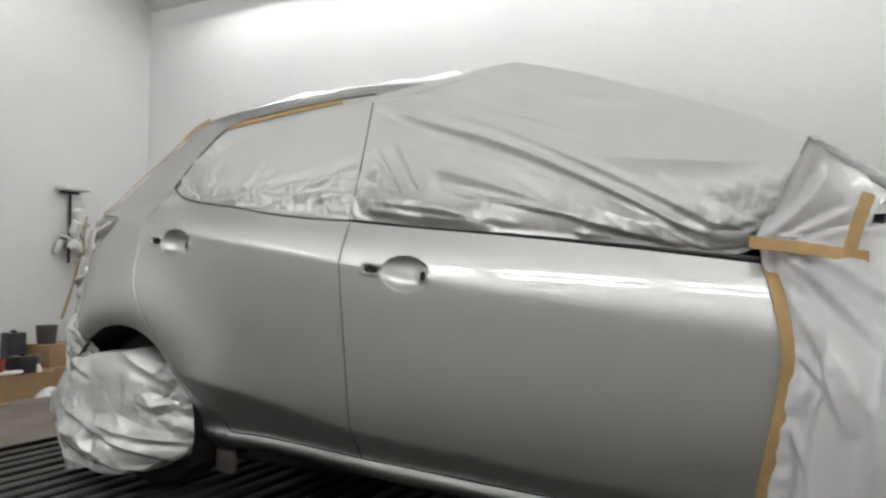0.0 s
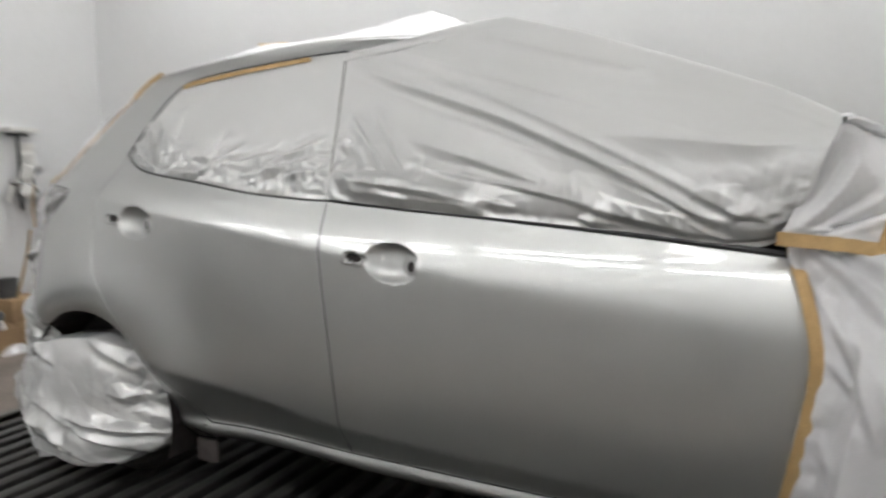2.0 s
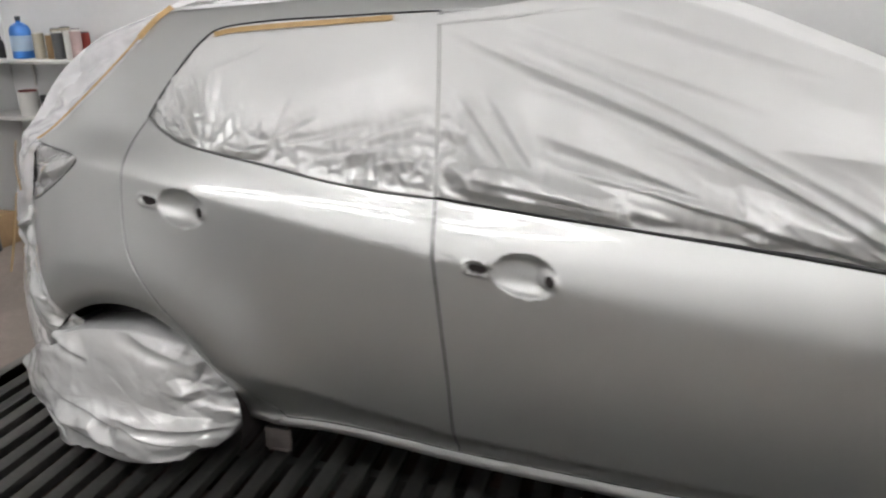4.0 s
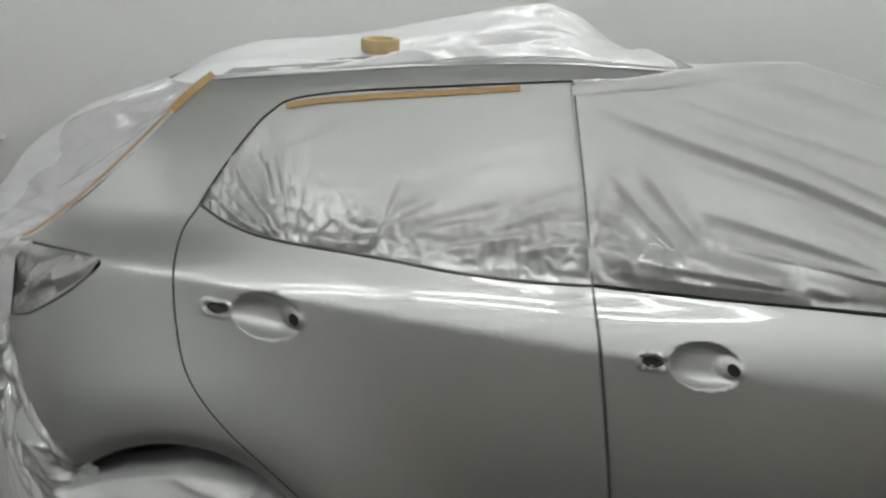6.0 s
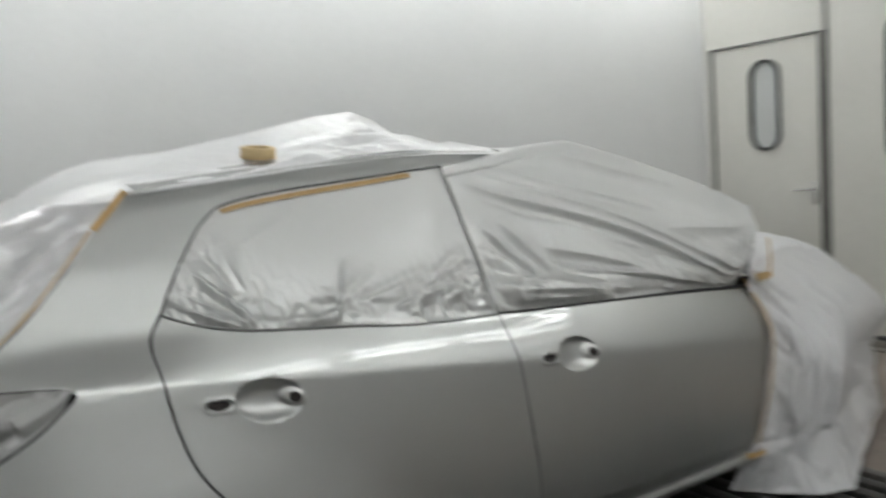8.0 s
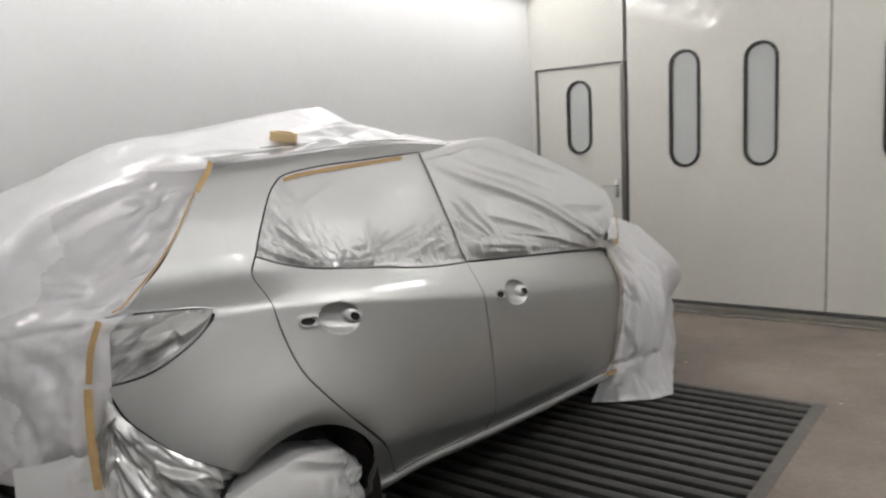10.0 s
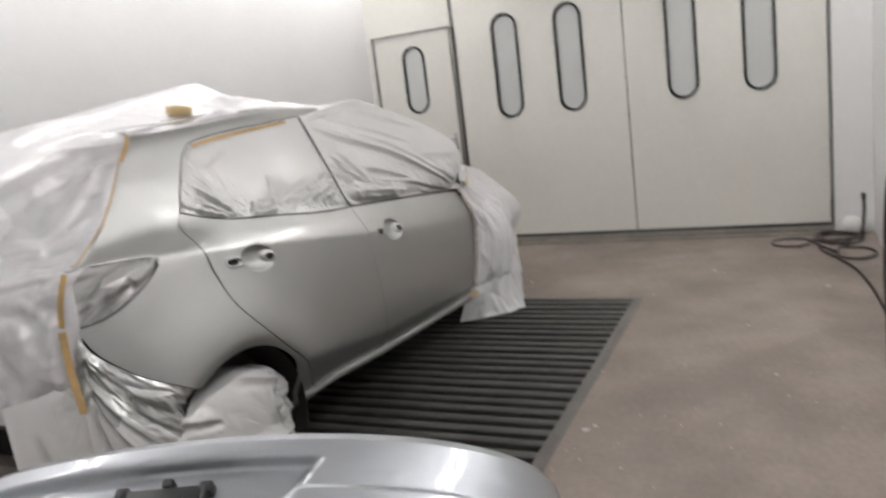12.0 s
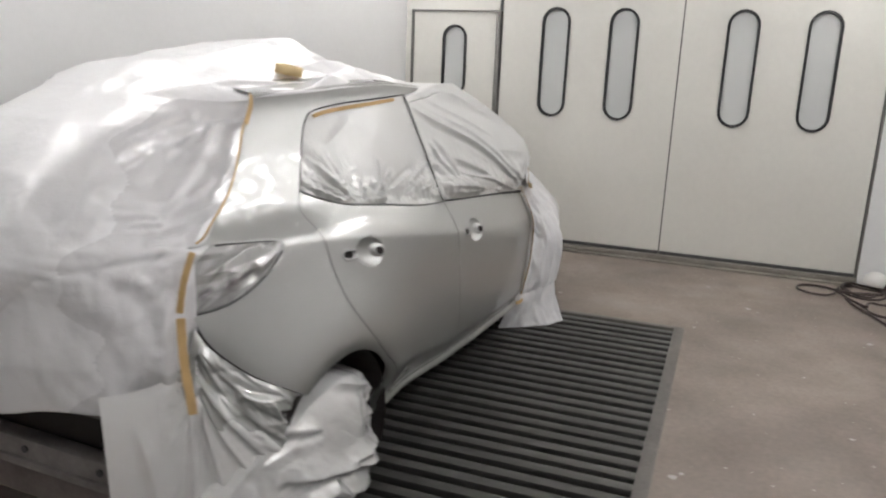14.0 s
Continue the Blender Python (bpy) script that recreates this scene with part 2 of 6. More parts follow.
def glass_mat(name, color):
    m = bpy.data.materials.new(name)
    m.use_nodes = True
    b = m.node_tree.nodes["Principled BSDF"]
    b.inputs["Base Color"].default_value = (*color, 1)
    b.inputs["Roughness"].default_value = 0.22
    b.inputs["Transmission Weight"].default_value = 0.35
    b.inputs["IOR"].default_value = 1.45
    return m


PANE = glass_mat("frosted_pane", (0.80, 0.815, 0.805))


# ---------------------------------------------------------------- mesh helpers
def obj(name, verts, faces, material, parent=None, label="", smooth=False, normals=None):
    me = bpy.data.meshes.new(name)
    me.from_pydata([tuple(v) for v in verts], [], [tuple(f) for f in faces])
    if smooth:
        me.polygons.foreach_set("use_smooth", [True] * len(me.polygons))
    if normals is not None:
        me.normals_split_custom_set_from_vertices([tuple(n) for n in normals])
    me.materials.append(material)
    ob = new(name, me)
    if parent is not None:
        ob.parent = parent
    if label:
        tagged(ob, label)
    return ob


def part(name, bm, material, parent=None, label="", smooth=True):
    me = bpy.data.meshes.new(name)
    bm.normal_update()
    bm.to_mesh(me)
    bm.free()
    if smooth:
        me.polygons.foreach_set("use_smooth", [True] * len(me.polygons))
        me.set_sharp_from_angle(angle=radians(35))
    me.materials.append(material)
    ob = new(name, me)
    if parent is not None:
        ob.parent = parent
    if label:
        tagged(ob, label)
    return ob


def empty(name, m=None):
    ob = new(name)
    ob.empty_display_size = 0.1
    if m is not None:
        ob.matrix_world = m
    return ob


def add_box(bm, lo, hi, bevel=0.0, m=None):
    r = bmesh.ops.create_cube(bm, size=1.0)
    vs = r["verts"]
    for v in vs:
        v.co = Vector([lo[k] + (v.co[k] + 0.5) * (hi[k] - lo[k]) for k in range(3)])
    if m is not None:
        bmesh.ops.transform(bm, matrix=m, verts=vs)
    if bevel:
        es = list({e for v in vs for e in v.link_edges})
        bmesh.ops.bevel(bm, geom=es, offset=bevel, segments=2, affect="EDGES", profile=0.5)
    return bm


def box(lo, hi, bevel=0.0, m=None):
    return add_box(bmesh.new(), lo, hi, bevel, m)


def lathe(profile, n=24, bm=None, m=None):
    """Turned shape round z from (radius, z) pairs."""
    bm = bm or bmesh.new()
    rings = []
    for r, z in profile:
        ring = []
        for k in range(n):
            a = 2 * math.pi * k / n
            p = Vector((r * math.cos(a), r * math.sin(a), z))
            ring.append(bm.verts.new(m @ p if m is not None else p))
        rings.append(ring)
    for a, b in zip(rings, rings[1:]):
        for k in range(n):
            bm.faces.new((a[k], a[(k + 1) % n], b[(k + 1) % n], b[k]))
    if profile[0][0] > 1e-6:
        bm.faces.new(rings[0][::-1])
    if profile[-1][0] > 1e-6:
        bm.faces.new(rings[-1])
    return bm


def tube(points, radius, n=8, bm=None, cap=True):
    """A round bar along a polyline."""
    bm = bm or bmesh.new()
    pts = [Vector(p) for p in points]
    rings, side = [], None
    for i, p in enumerate(pts):
        d = (pts[min(i + 1, len(pts) - 1)] - pts[max(i - 1, 0)]).normalized()
        if side is None:
            side = d.orthogonal().normalized()
        side = (side - d * side.dot(d)).normalized()
        up = d.cross(side)
        r = radius(i / (len(pts) - 1)) if callable(radius) else radius
        rings.append([bm.verts.new(p + r * (math.cos(2 * math.pi * k / n) * side + math.sin(2 * math.pi * k / n) * up)) for k in range(n)])
    for a, b in zip(rings, rings[1:]):
        for k in range(n):
            bm.faces.new((a[k], a[(k + 1) % n], b[(k + 1) % n], b[k]))
    if cap:
        bm.faces.new(rings[0][::-1])
        bm.faces.new(rings[-1])
    return bm


def spline(points, per=8):
    """Catmull-Rom through the points."""
    P = [np.array(p, float) for p in points]
    P = [2 * P[0] - P[1]] + P + [2 * P[-1] - P[-2]]
    out = []
    for i in range(1, len(P) - 2):
        for k in range(per):
            t = k / per
            a, b, c, d = P[i - 1:i + 3]
            out.append(0.5 * (2 * b + (c - a) * t + (2 * a - 5 * b + 4 * c - d) * t * t + (3 * b - a - 3 * c + d) * t ** 3))
    out.append(P[-2])
    return out

# ---------------------------------------------------------------- the booth
XD, XB = 2.42, -4.75           # door wall, back wall
YN = -0.47                     # near long wall
FAR_A, FAR_B = (XD, 3.78), (XB, 4.47)   # far long wall, slightly out of square
HC = 3.36


def far_y(x):
    return FAR_A[1] + (FAR_B[1] - FAR_A[1]) * (x - XD) / (XB - XD)


def structure(ob, label, category):
    return tagged(ob, label, category, kind="structure")


# floor with a rectangular pit under the grating
GX0, GX1, GY0, GY1 = -3.12, 0.60, 1.065, 2.62
bm = bmesh.new()
for lo, hi in (((XB - 0.1, YN - 0.1, -0.12), (GX0, 4.7, 0)), ((GX1, YN - 0.1, -0.12), (XD + 0.6, 4.7, 0)),
               ((GX0, YN - 0.1, -0.12), (GX1, GY0, 0)), ((GX0, GY1, -0.12), (GX1, 4.7, 0))):
    add_box(bm, lo, hi)
structure(part("floor", bm, FLOOR, smooth=False), "dusty grey-brown concrete booth floor", "floor")
bm = bmesh.new()
add_box(bm, (GX0 - 0.1, GY0 - 0.1, -0.62), (GX1 + 0.1, GY1 + 0.1, -0.55))
for lo, hi in (((GX0 - 0.1, GY0 - 0.1, -0.55), (GX0, GY1 + 0.1, -0.121)), ((GX1, GY0 - 0.1, -0.55), (GX1 + 0.1, GY1 + 0.1, -0.121)),
               ((GX0, GY0 - 0.1, -0.55), (GX1, GY0, -0.121)), ((GX0, GY1, -0.55), (GX1, GY1 + 0.1, -0.121))):
    add_box(bm, lo, hi)
structure(part("floor_pit", bm, PIT, smooth=False), "dark exhaust pit below the floor grating", "pit")

structure(part("ceiling", box((XB - 0.1, YN - 0.1, HC), (XD + 0.1, 4.7, HC + 0.08)), CEIL, smooth=False), "pale grey filter ceiling of the spray booth", "ceiling")
structure(part("wall_near", box((XB - 0.1, YN - 0.1, 0), (XD + 0.1, YN, HC)), WALL, smooth=False), "white painted long booth wall", "wall")
structure(part("wall_back", box((XB - 0.1, YN, 0), (XB, 4.6, HC)), WALL, smooth=False), "white painted short booth wall", "wall")
d = Vector((FAR_B[0] - FAR_A[0], FAR_B[1] - FAR_A[1], 0))
ang = math.degrees(math.atan2(d.y, d.x))
bm = box((0, -0.1, 0), (d.length, 0, HC), m=pose(FAR_A[0], FAR_A[1], 0, 0, 0, ang))
structure(part("wall_far", bm, WALL, smooth=False), "white painted long booth wall behind the car", "wall")

# door wall: jambs, lintel, then leaves in the openings
Y0, Y1, Y2, Y3 = -0.175, 1.345, 2.865, 3.715
ZL, HD = 0.09, 3.10
bm = bmesh.new()
add_box(bm, (XD, Y3 + 0.012, 0), (XD + 0.1, 3.95, HC))
add_box(bm, (XD, Y0 - 0.012, HD), (XD + 0.1, Y2 + 0.03, HC))
add_box(bm, (XD, Y2 + 0.03, 2.06), (XD + 0.1, Y3 + 0.012, HC))
structure(part("jamb_wall", box((XD, YN, 0), (XD + 0.1, Y0 - 0.012, HC)), WALL, smooth=False), "narrow white wall beside the doors", "wall")
structure(part("wall_door_end", bm, DOORPAINT, smooth=False), "white end wall round the booth doors", "wall")


def racetrack(cy, cz, w, h, n=10):
    """Outline of an upright slot with round ends, counter-clockwise in (y, z)."""
    r, out = w / 2, []
    for k in range(n + 1):
        a = math.pi * k / n
        out.append((cy + r * math.cos(a), cz + h / 2 - r + r * math.sin(a)))
    for k in range(n + 1):
        a = math.pi + math.pi * k / n
        out.append((cy + r * math.cos(a), cz - h / 2 + r + r * math.sin(a)))
    return out


def ring_mesh(outer, inner, x0, x1):
    """A flat frame between two outlines of equal count, thick in x."""
    bm = bmesh.new()
    vs = [[bm.verts.new((x, *p)) for p in loop] for x in (x0, x1) for loop in (outer, inner)]
    n = len(outer)
    of, inf, ob_, ib = vs
    for k in range(n):
        j = (k + 1) % n
        bm.faces.new((of[k], of[j], inf[j], inf[k]))
        bm.faces.new((ob_[j], ob_[k], ib[k], ib[j]))
        bm.faces.new((of[j], of[k], ob_[k], ob_[j]))
        bm.faces.new((inf[k], inf[j], ib[j], ib[k]))
    bmesh.ops.recalc_face_normals(bm, faces=bm.faces)
    return bm


def leaf_with_slots(name, y0, y1, z0, z1, slots, parent, x0, x1):
    """A door panel with round-ended openings cut through it."""
    from mathutils.geometry import delaunay_2d_cdt
    pts, edges = [], []
    for loop in [[(y0, z0), (y1, z0), (y1, z1), (y0, z1)]] + [racetrack(*s) for s in slots]:
        b = len(pts)
        pts += [Vector(p) for p in loop]
        edges += [(b + k, b + (k + 1) % len(loop)) for k in range(len(loop))]
    v, e, f, *_ = delaunay_2d_cdt(pts, edges, [], 1, 1e-5)

    def solid(face):
        c = sum((v[k] for k in face), Vector((0, 0))) / len(face)
        for cy, cz, w, h in slots:
            dz = max(0, abs(c.y - cz) - (h / 2 - w / 2))
            if math.hypot(c.x - cy, dz) < w / 2 - 1e-4:
                return False
        return True

    bm = bmesh.new()
    front = [bm.verts.new((x0, p.x, p.y)) for p in v]
    for face in f:
        if solid(face):
            try:
                bm.faces.new([front[k] for k in face])
            except ValueError:
                pass
    bmesh.ops.recalc_face_normals(bm, faces=bm.faces)
    ret = bmesh.ops.extrude_face_region(bm, geom=list(bm.faces))
    for g in ret["geom"]:
        if isinstance(g, bmesh.types.BMVert):
            g.co.x = x1
    bmesh.ops.recalc_face_normals(bm, faces=bm.faces)
    return part(name, bm, DOORPAINT, parent, smooth=False)


def slot_window(cy, cz, w, h, parent):
    win = part("window", ring_mesh(racetrack(cy, cz, w + 0.03, h + 0.03), racetrack(cy, cz, w - 0.012, h - 0.012), XD - 0.010, XD + 0.052), GASKET, parent, "black rubber gasket round an oval vision panel")
    loop = racetrack(cy, cz, w - 0.014, h - 0.014)
    bm = bmesh.new()
    for x in (XD + 0.016, XD + 0.022):
        bm.faces.new([bm.verts.new((x, *p)) for p in loop])
    pane = part("pane", bm, PANE, win, "frosted grey pane", smooth=False)
    return win


WIN_W, WIN_Z, WIN_H = 0.215, 1.635, 0.89
leaves = []
for name, a, b, centres in (("door_1", Y0, Y1, (0.30, 0.885)), ("door_2", Y1, Y2, (1.81, 2.385))):
    d1 = empty(name)
    structure(d1, "tall white booth door leaf with two oval windows", "door")
    leaf_with_slots("leaf", a + 0.005, b - 0.005, ZL, HD - 0.006, [(c, WIN_Z, WIN_W, WIN_H) for c in centres], d1, XD + 0.004, XD + 0.045)
    for c in centres:
        slot_window(c, WIN_Z, WIN_W, WIN_H, d1)
    part("gasket", box((XD + 0.01, b - 0.005, ZL), (XD + 0.04, b + 0.005, HD - 0.01)), GASKET if a < 0 else GREY, d1, smooth=False)
    part("bottom_seal", box((XD - 0.012, a + 0.004, ZL - 0.028), (XD + 0.03, b - 0.004, ZL - 0.001), 0.004), SEAL_AND_GAP, d1)
d3 = empty("door_3")
structure(d3, "white personnel door with one oval window and lever", "door")
leaf_with_slots("leaf", Y2 + 0.055, Y3 - 0.012, 0.06, 2.045, [(3.305, 1.62, 0.20, 0.60)], d3, XD + 0.004, XD + 0.045)
slot_window(3.305, 1.62, 0.20, 0.60, d3)
part("door_frame", box((XD - 0.02, Y2 + 0.012, 0.0), (XD + 0.06, Y2 + 0.052, 2.055), 0.004), GREY, d3, "grey metal hinge post")
bm = box((XD - 0.012, Y2 + 0.054, 2.046), (XD + 0.05, Y3 + 0.01, 2.06))
add_box(bm, (XD - 0.012, Y3 - 0.010, 0.0), (XD + 0.05, Y3 + 0.010, 2.045))
part("trim", bm, GREY, d3, smooth=False)
bm = tube([(XD - 0.05, Y2 + 0.10, 1.035), (XD - 0.05, Y2 + 0.16, 1.035), (XD - 0.052, Y2 + 0.22, 1.03)], 0.008)
tube([(XD + 0.004, Y2 + 0.10, 1.035), (XD - 0.05, Y2 + 0.10, 1.035)], 0.008, bm=bm)
add_box(bm, (XD - 0.006, Y2 + 0.085, 0.93), (XD + 0.004, Y2 + 0.115, 1.09), 0.003)
part("door_handle", bm, CHROME, d3, "small chrome lever on a plate")
bm = box((XD - 0.075, Y0 - 0.02, 0.0), (XD + 0.1, Y3, 0.016), 0.004)
add_box(bm, (XD - 0.030, Y0 - 0.02, 0.016), (XD + 0.1, Y2, 0.060), 0.008)
structure(part("threshold", bm, SILLMAT), "worn beige door threshold with a low step", "threshold")
bm = box((XD - 0.006, Y0 - 0.020, 0.0), (XD + 0.05, Y0 - 0.002, HD), 0.003)
structure(part("jamb_trim", bm, GREY), "worn grey metal door jamb", "trim")
# a plain outer wall is added beyond the panes to keep the sky out
structure(part("outer_wall", box((XD + 1.5, -2, 0), (XD + 1.6, 6, 4)), WALL, smooth=False), "plain pale wall added outside the doors to close off the sky", "wall")

# dried specks and drips of filler on the floor
rng = random.Random(5)
bm = bmesh.new()
spots = [(-1.29, 0.93, 0.020), (-1.25, 0.90, 0.012), (0.88, -0.08, 0.018), (0.70, 0.95, 0.012), (1.30, 0.62, 0.020), (1.75, 0.9, 0.012), (0.1, 0.35, 0.010), (-0.6, 0.20, 0.014), (-2.1, 0.75, 0.012), (1.05, 1.9, 0.014), (1.9, 2.4, 0.012), (-3.6, 3.3, 0.02), (-3.9, 2.6, 0.012), (-3.75, 3.0, 0.010)]
spots += [(rng.uniform(-3.0, 2.2), rng.uniform(-0.25, 1.0), rng.uniform(0.003, 0.007)) for k in range(90)]
for x, y, r in spots:
    n = 9
    ring = [bm.verts.new((x + r * (0.7 + 0.5 * rng.random()) * math.cos(2 * math.pi * k / n), y + r * (0.7 + 0.5 * rng.random()) * math.sin(2 * math.pi * k / n), 0.0006)) for k in range(n)]
    mid = bm.verts.new((x, y, 0.0022))
    for k in range(n):
        bm.faces.new((ring[k], ring[(k + 1) % n], mid))
tagged(part("filler_specks", bm, SPECK), "pale dried filler specks on the floor", "specks", kind="stuff")

# ---------------------------------------------------------------- slanted lamp panels along the top of both long walls
PANEL_Y, PANEL_Z, PANEL_TURN = 0.235, 3.150, -139.6
far_len = math.hypot(FAR_A[0] - FAR_B[0], FAR_A[1] - FAR_B[1])
far_turn = 180 + math.degrees(math.atan2(FAR_A[1] - FAR_B[1], FAR_A[0] - FAR_B[0]))
structure(part("lamp_panel_near", box((0, -0.32, -0.03), (XD - XB, 0.32, 0.0), m=pose(XB, YN + PANEL_Y, PANEL_Z, PANEL_TURN, 0, 0)), LAMPBOX, smooth=False), "slanted pale grey lamp panel along the wall top", "lamp panel")
FALL = 0.17
far_pose = pose(FAR_A[0], FAR_A[1] - PANEL_Y, PANEL_Z - FALL, 0, math.degrees(math.atan2(-FALL, far_len)), far_turn) @ pose(0, 0, 0, PANEL_TURN, 0, 0)
structure(part("lamp_panel_far", box((0, -0.32, -0.03), (far_len, 0.32, 0.0), m=far_pose), LAMPBOX, smooth=False), "slanted pale grey lamp panel along the wall top", "lamp panel")


def lamp_box(length, m):
    """A light box with two tubes. Local: x along the wall, z out of the panel."""
    e = empty("booth_light", m)
    bm = bmesh.new()
    add_box(bm, (0, -0.23, 0.0005), (length, 0.23, 0.012))
    for y in (-0.23, 0.215):
        add_box(bm, (0, y, 0.012), (length, y + 0.015, 0.085))
    for xx in (0, length - 0.015):
        add_box(bm, (xx, -0.215, 0.012), (xx + 0.015, 0.215, 0.085))
    part("housing", bm, WHITE, e, smooth=False)
    for y in (-0.10, 0.10):
        part("lamp_tube", tube([(0.05, y, 0.04), (length - 0.05, y, 0.04)], 0.017, 10), TUBE, e, "white fluorescent tube")
    tagged(e, "slanted white light box with two fluorescent tubes", "booth light", "booth lights")
    return e


for x in (-4.55, -3.15, -1.75, -0.35, 1.05):
    lamp_box(1.25, pose(x, YN + PANEL_Y, PANEL_Z, PANEL_TURN, 0, 0))
for x in (-4.00, -2.70, -1.40, -0.10, 1.14):
    lamp_box(1.25, far_pose @ pose((XD - x - 1.25) * far_len / (XD - XB), 0, 0))

# ---------------------------------------------------------------- floor grating: one bar after another across the pit
grating = empty("floor_grating")
structure(grating, "dark steel floor grating with parallel flat bars", "grating")
bm = bmesh.new()
for lo, hi in (((GX0, GY0 - 0.058, -0.05), (GX1 + 0.045, GY0 + 0.004, 0.004)), ((GX1 - 0.004, GY0 + 0.004, -0.05), (GX1 + 0.045, GY1, 0.004)),
               ((GX0 - 0.045, GY0 - 0.058, -0.05), (GX0, GY1, 0.004)), ((GX0, GY1, -0.05), (GX1 + 0.045, GY1 + 0.035, 0.004))):
    add_box(bm, lo, hi, 0.003)
part("rim", bm, RIM, grating, "worn steel angle round the grating")
PITCH = 0.0985
bar = None
n_bars = int((GX1 - GX0 - 0.01) / PITCH)
for k in range(n_bars):
    x = GX1 - 0.002 - PITCH * (k + 1)
    if bar is None:
        bm = box((0, 0, -0.036), (0.054, GY1 - GY0 - 0.008, 0.0), 0.003)
        bar = part("bar", bm, STEEL, grating)
        o = bar
    else:
        o = new("bar", bar.data)
        o.parent = grating
    o.matrix_basis = pose(x, GY0 + 0.004, 0.001 + 0.0015 * math.sin(k * 2.3), 0, 0, 0.12 * math.sin(k * 1.7))
for y in (1.42, 1.82, 2.22):
    part("bearer", box((GX0, y, -0.12), (GX1, y + 0.04, -0.038)), STEEL, grating, smooth=False)

# ---------------------------------------------------------------- the car
# car axes: x forward from the rear axle, y to its left, z up
from mathutils.geometry import delaunay_2d_cdt

CAR = pose(-2.055, 2.807, 0, 0, 0, -2.3)
car = empty("car", CAR)
tagged(car, "silver five-door hatchback masked with white film for respraying", "car")

BELT = ((-0.9, 1.12), (-0.42, 1.125), (-0.06, 1.115), (0.055, 1.105), (0.2, 1.083), (0.33, 1.063), (0.48, 1.043), (0.65, 1.016), (0.81, 0.998),
        (0.965, 0.987), (1.22, 0.962), (1.49, 0.938), (1.83, 0.903), (2.18, 0.86), (2.7, 0.80))
CREASE = ((-0.9, 1.09), (-0.5, 1.062), (-0.19, 1.024), (-0.02, 1.0), (0.23, 0.967), (0.54, 0.921), (0.98, 0.853), (1.5, 0.78), (2.2, 0.70), (2.7, 0.66))
TAPER = ((-0.80, 0.60), (-0.72, 0.48), (-0.65, 0.38), (-0.58, 0.300), (-0.5, 0.216), (-0.45, 0.174), (-0.4, 0.138), (-0.35, 0.108), (-0.3, 0.087), (-0.2, 0.062), (-0.05, 0.045), (0.1, 0.033), (0.3, 0.018),
         (0.6, 0.005), (1.0, 0.0), (1.5, 0.004), (1.9, 0.018), (2.2, 0.035), (2.5, 0.06), (2.9, 0.12))
HANDLES = ((0.228, 0.917), (1.212, 0.822))


def smooth_interp(x, table):
    xs, ys = np.array(table).T
    return sum(np.interp(x + o, xs, ys) for o in (-0.06, -0.045, -0.03, -0.015, 0, 0.015, 0.03, 0.045, 0.06)) / 9


def soft(x, xs, ys, d=0.03):
    """Table look-up with rounded corners."""
    return sum(np.interp(x + o * d, xs, ys) for o in (-2, -1.5, -1, -0.5, 0, 0.5, 1, 1.5, 2)) / 9


def ramp(v, k):
    """Soft hinge: 0 below, v above, rounded over k."""
    return k * np.logaddexp(0, v / k)


def handle_relief(x, z):
    """Depth of the door-handle cups and their two bosses."""
    d = np.zeros_like(x)
    for hx, hz in HANDLES:
        u, v = x - hx, z - hz + 0.10 * (x - hx)
        r = np.sqrt((u / 0.083) ** 2 + (v / 0.052) ** 2)
        bowl = np.clip(1 - r ** 2.4, 0, None)
        d -= 0.030 * bowl ** 0.8
        ul = u + 0.118
        rl = np.sqrt((np.maximum(np.abs(ul) - 0.018, 0) / 0.021) ** 2 + (v / 0.0175) ** 2)
        d += 0.004 / (1 + np.exp(np.minimum(60, (rl - 1.0) * 14))) * (r > 1)
        d -= 0.011 / (1 + np.exp(np.minimum(60, (rl - 0.62) * 18))) * (r > 1)
        ur = u - 0.058
        rr = np.sqrt((ur / 0.024) ** 2 + (v / 0.020) ** 2)
        d += 0.013 / (1 + np.exp(np.minimum(60, (rr - 1.0) * 9)))
    return d


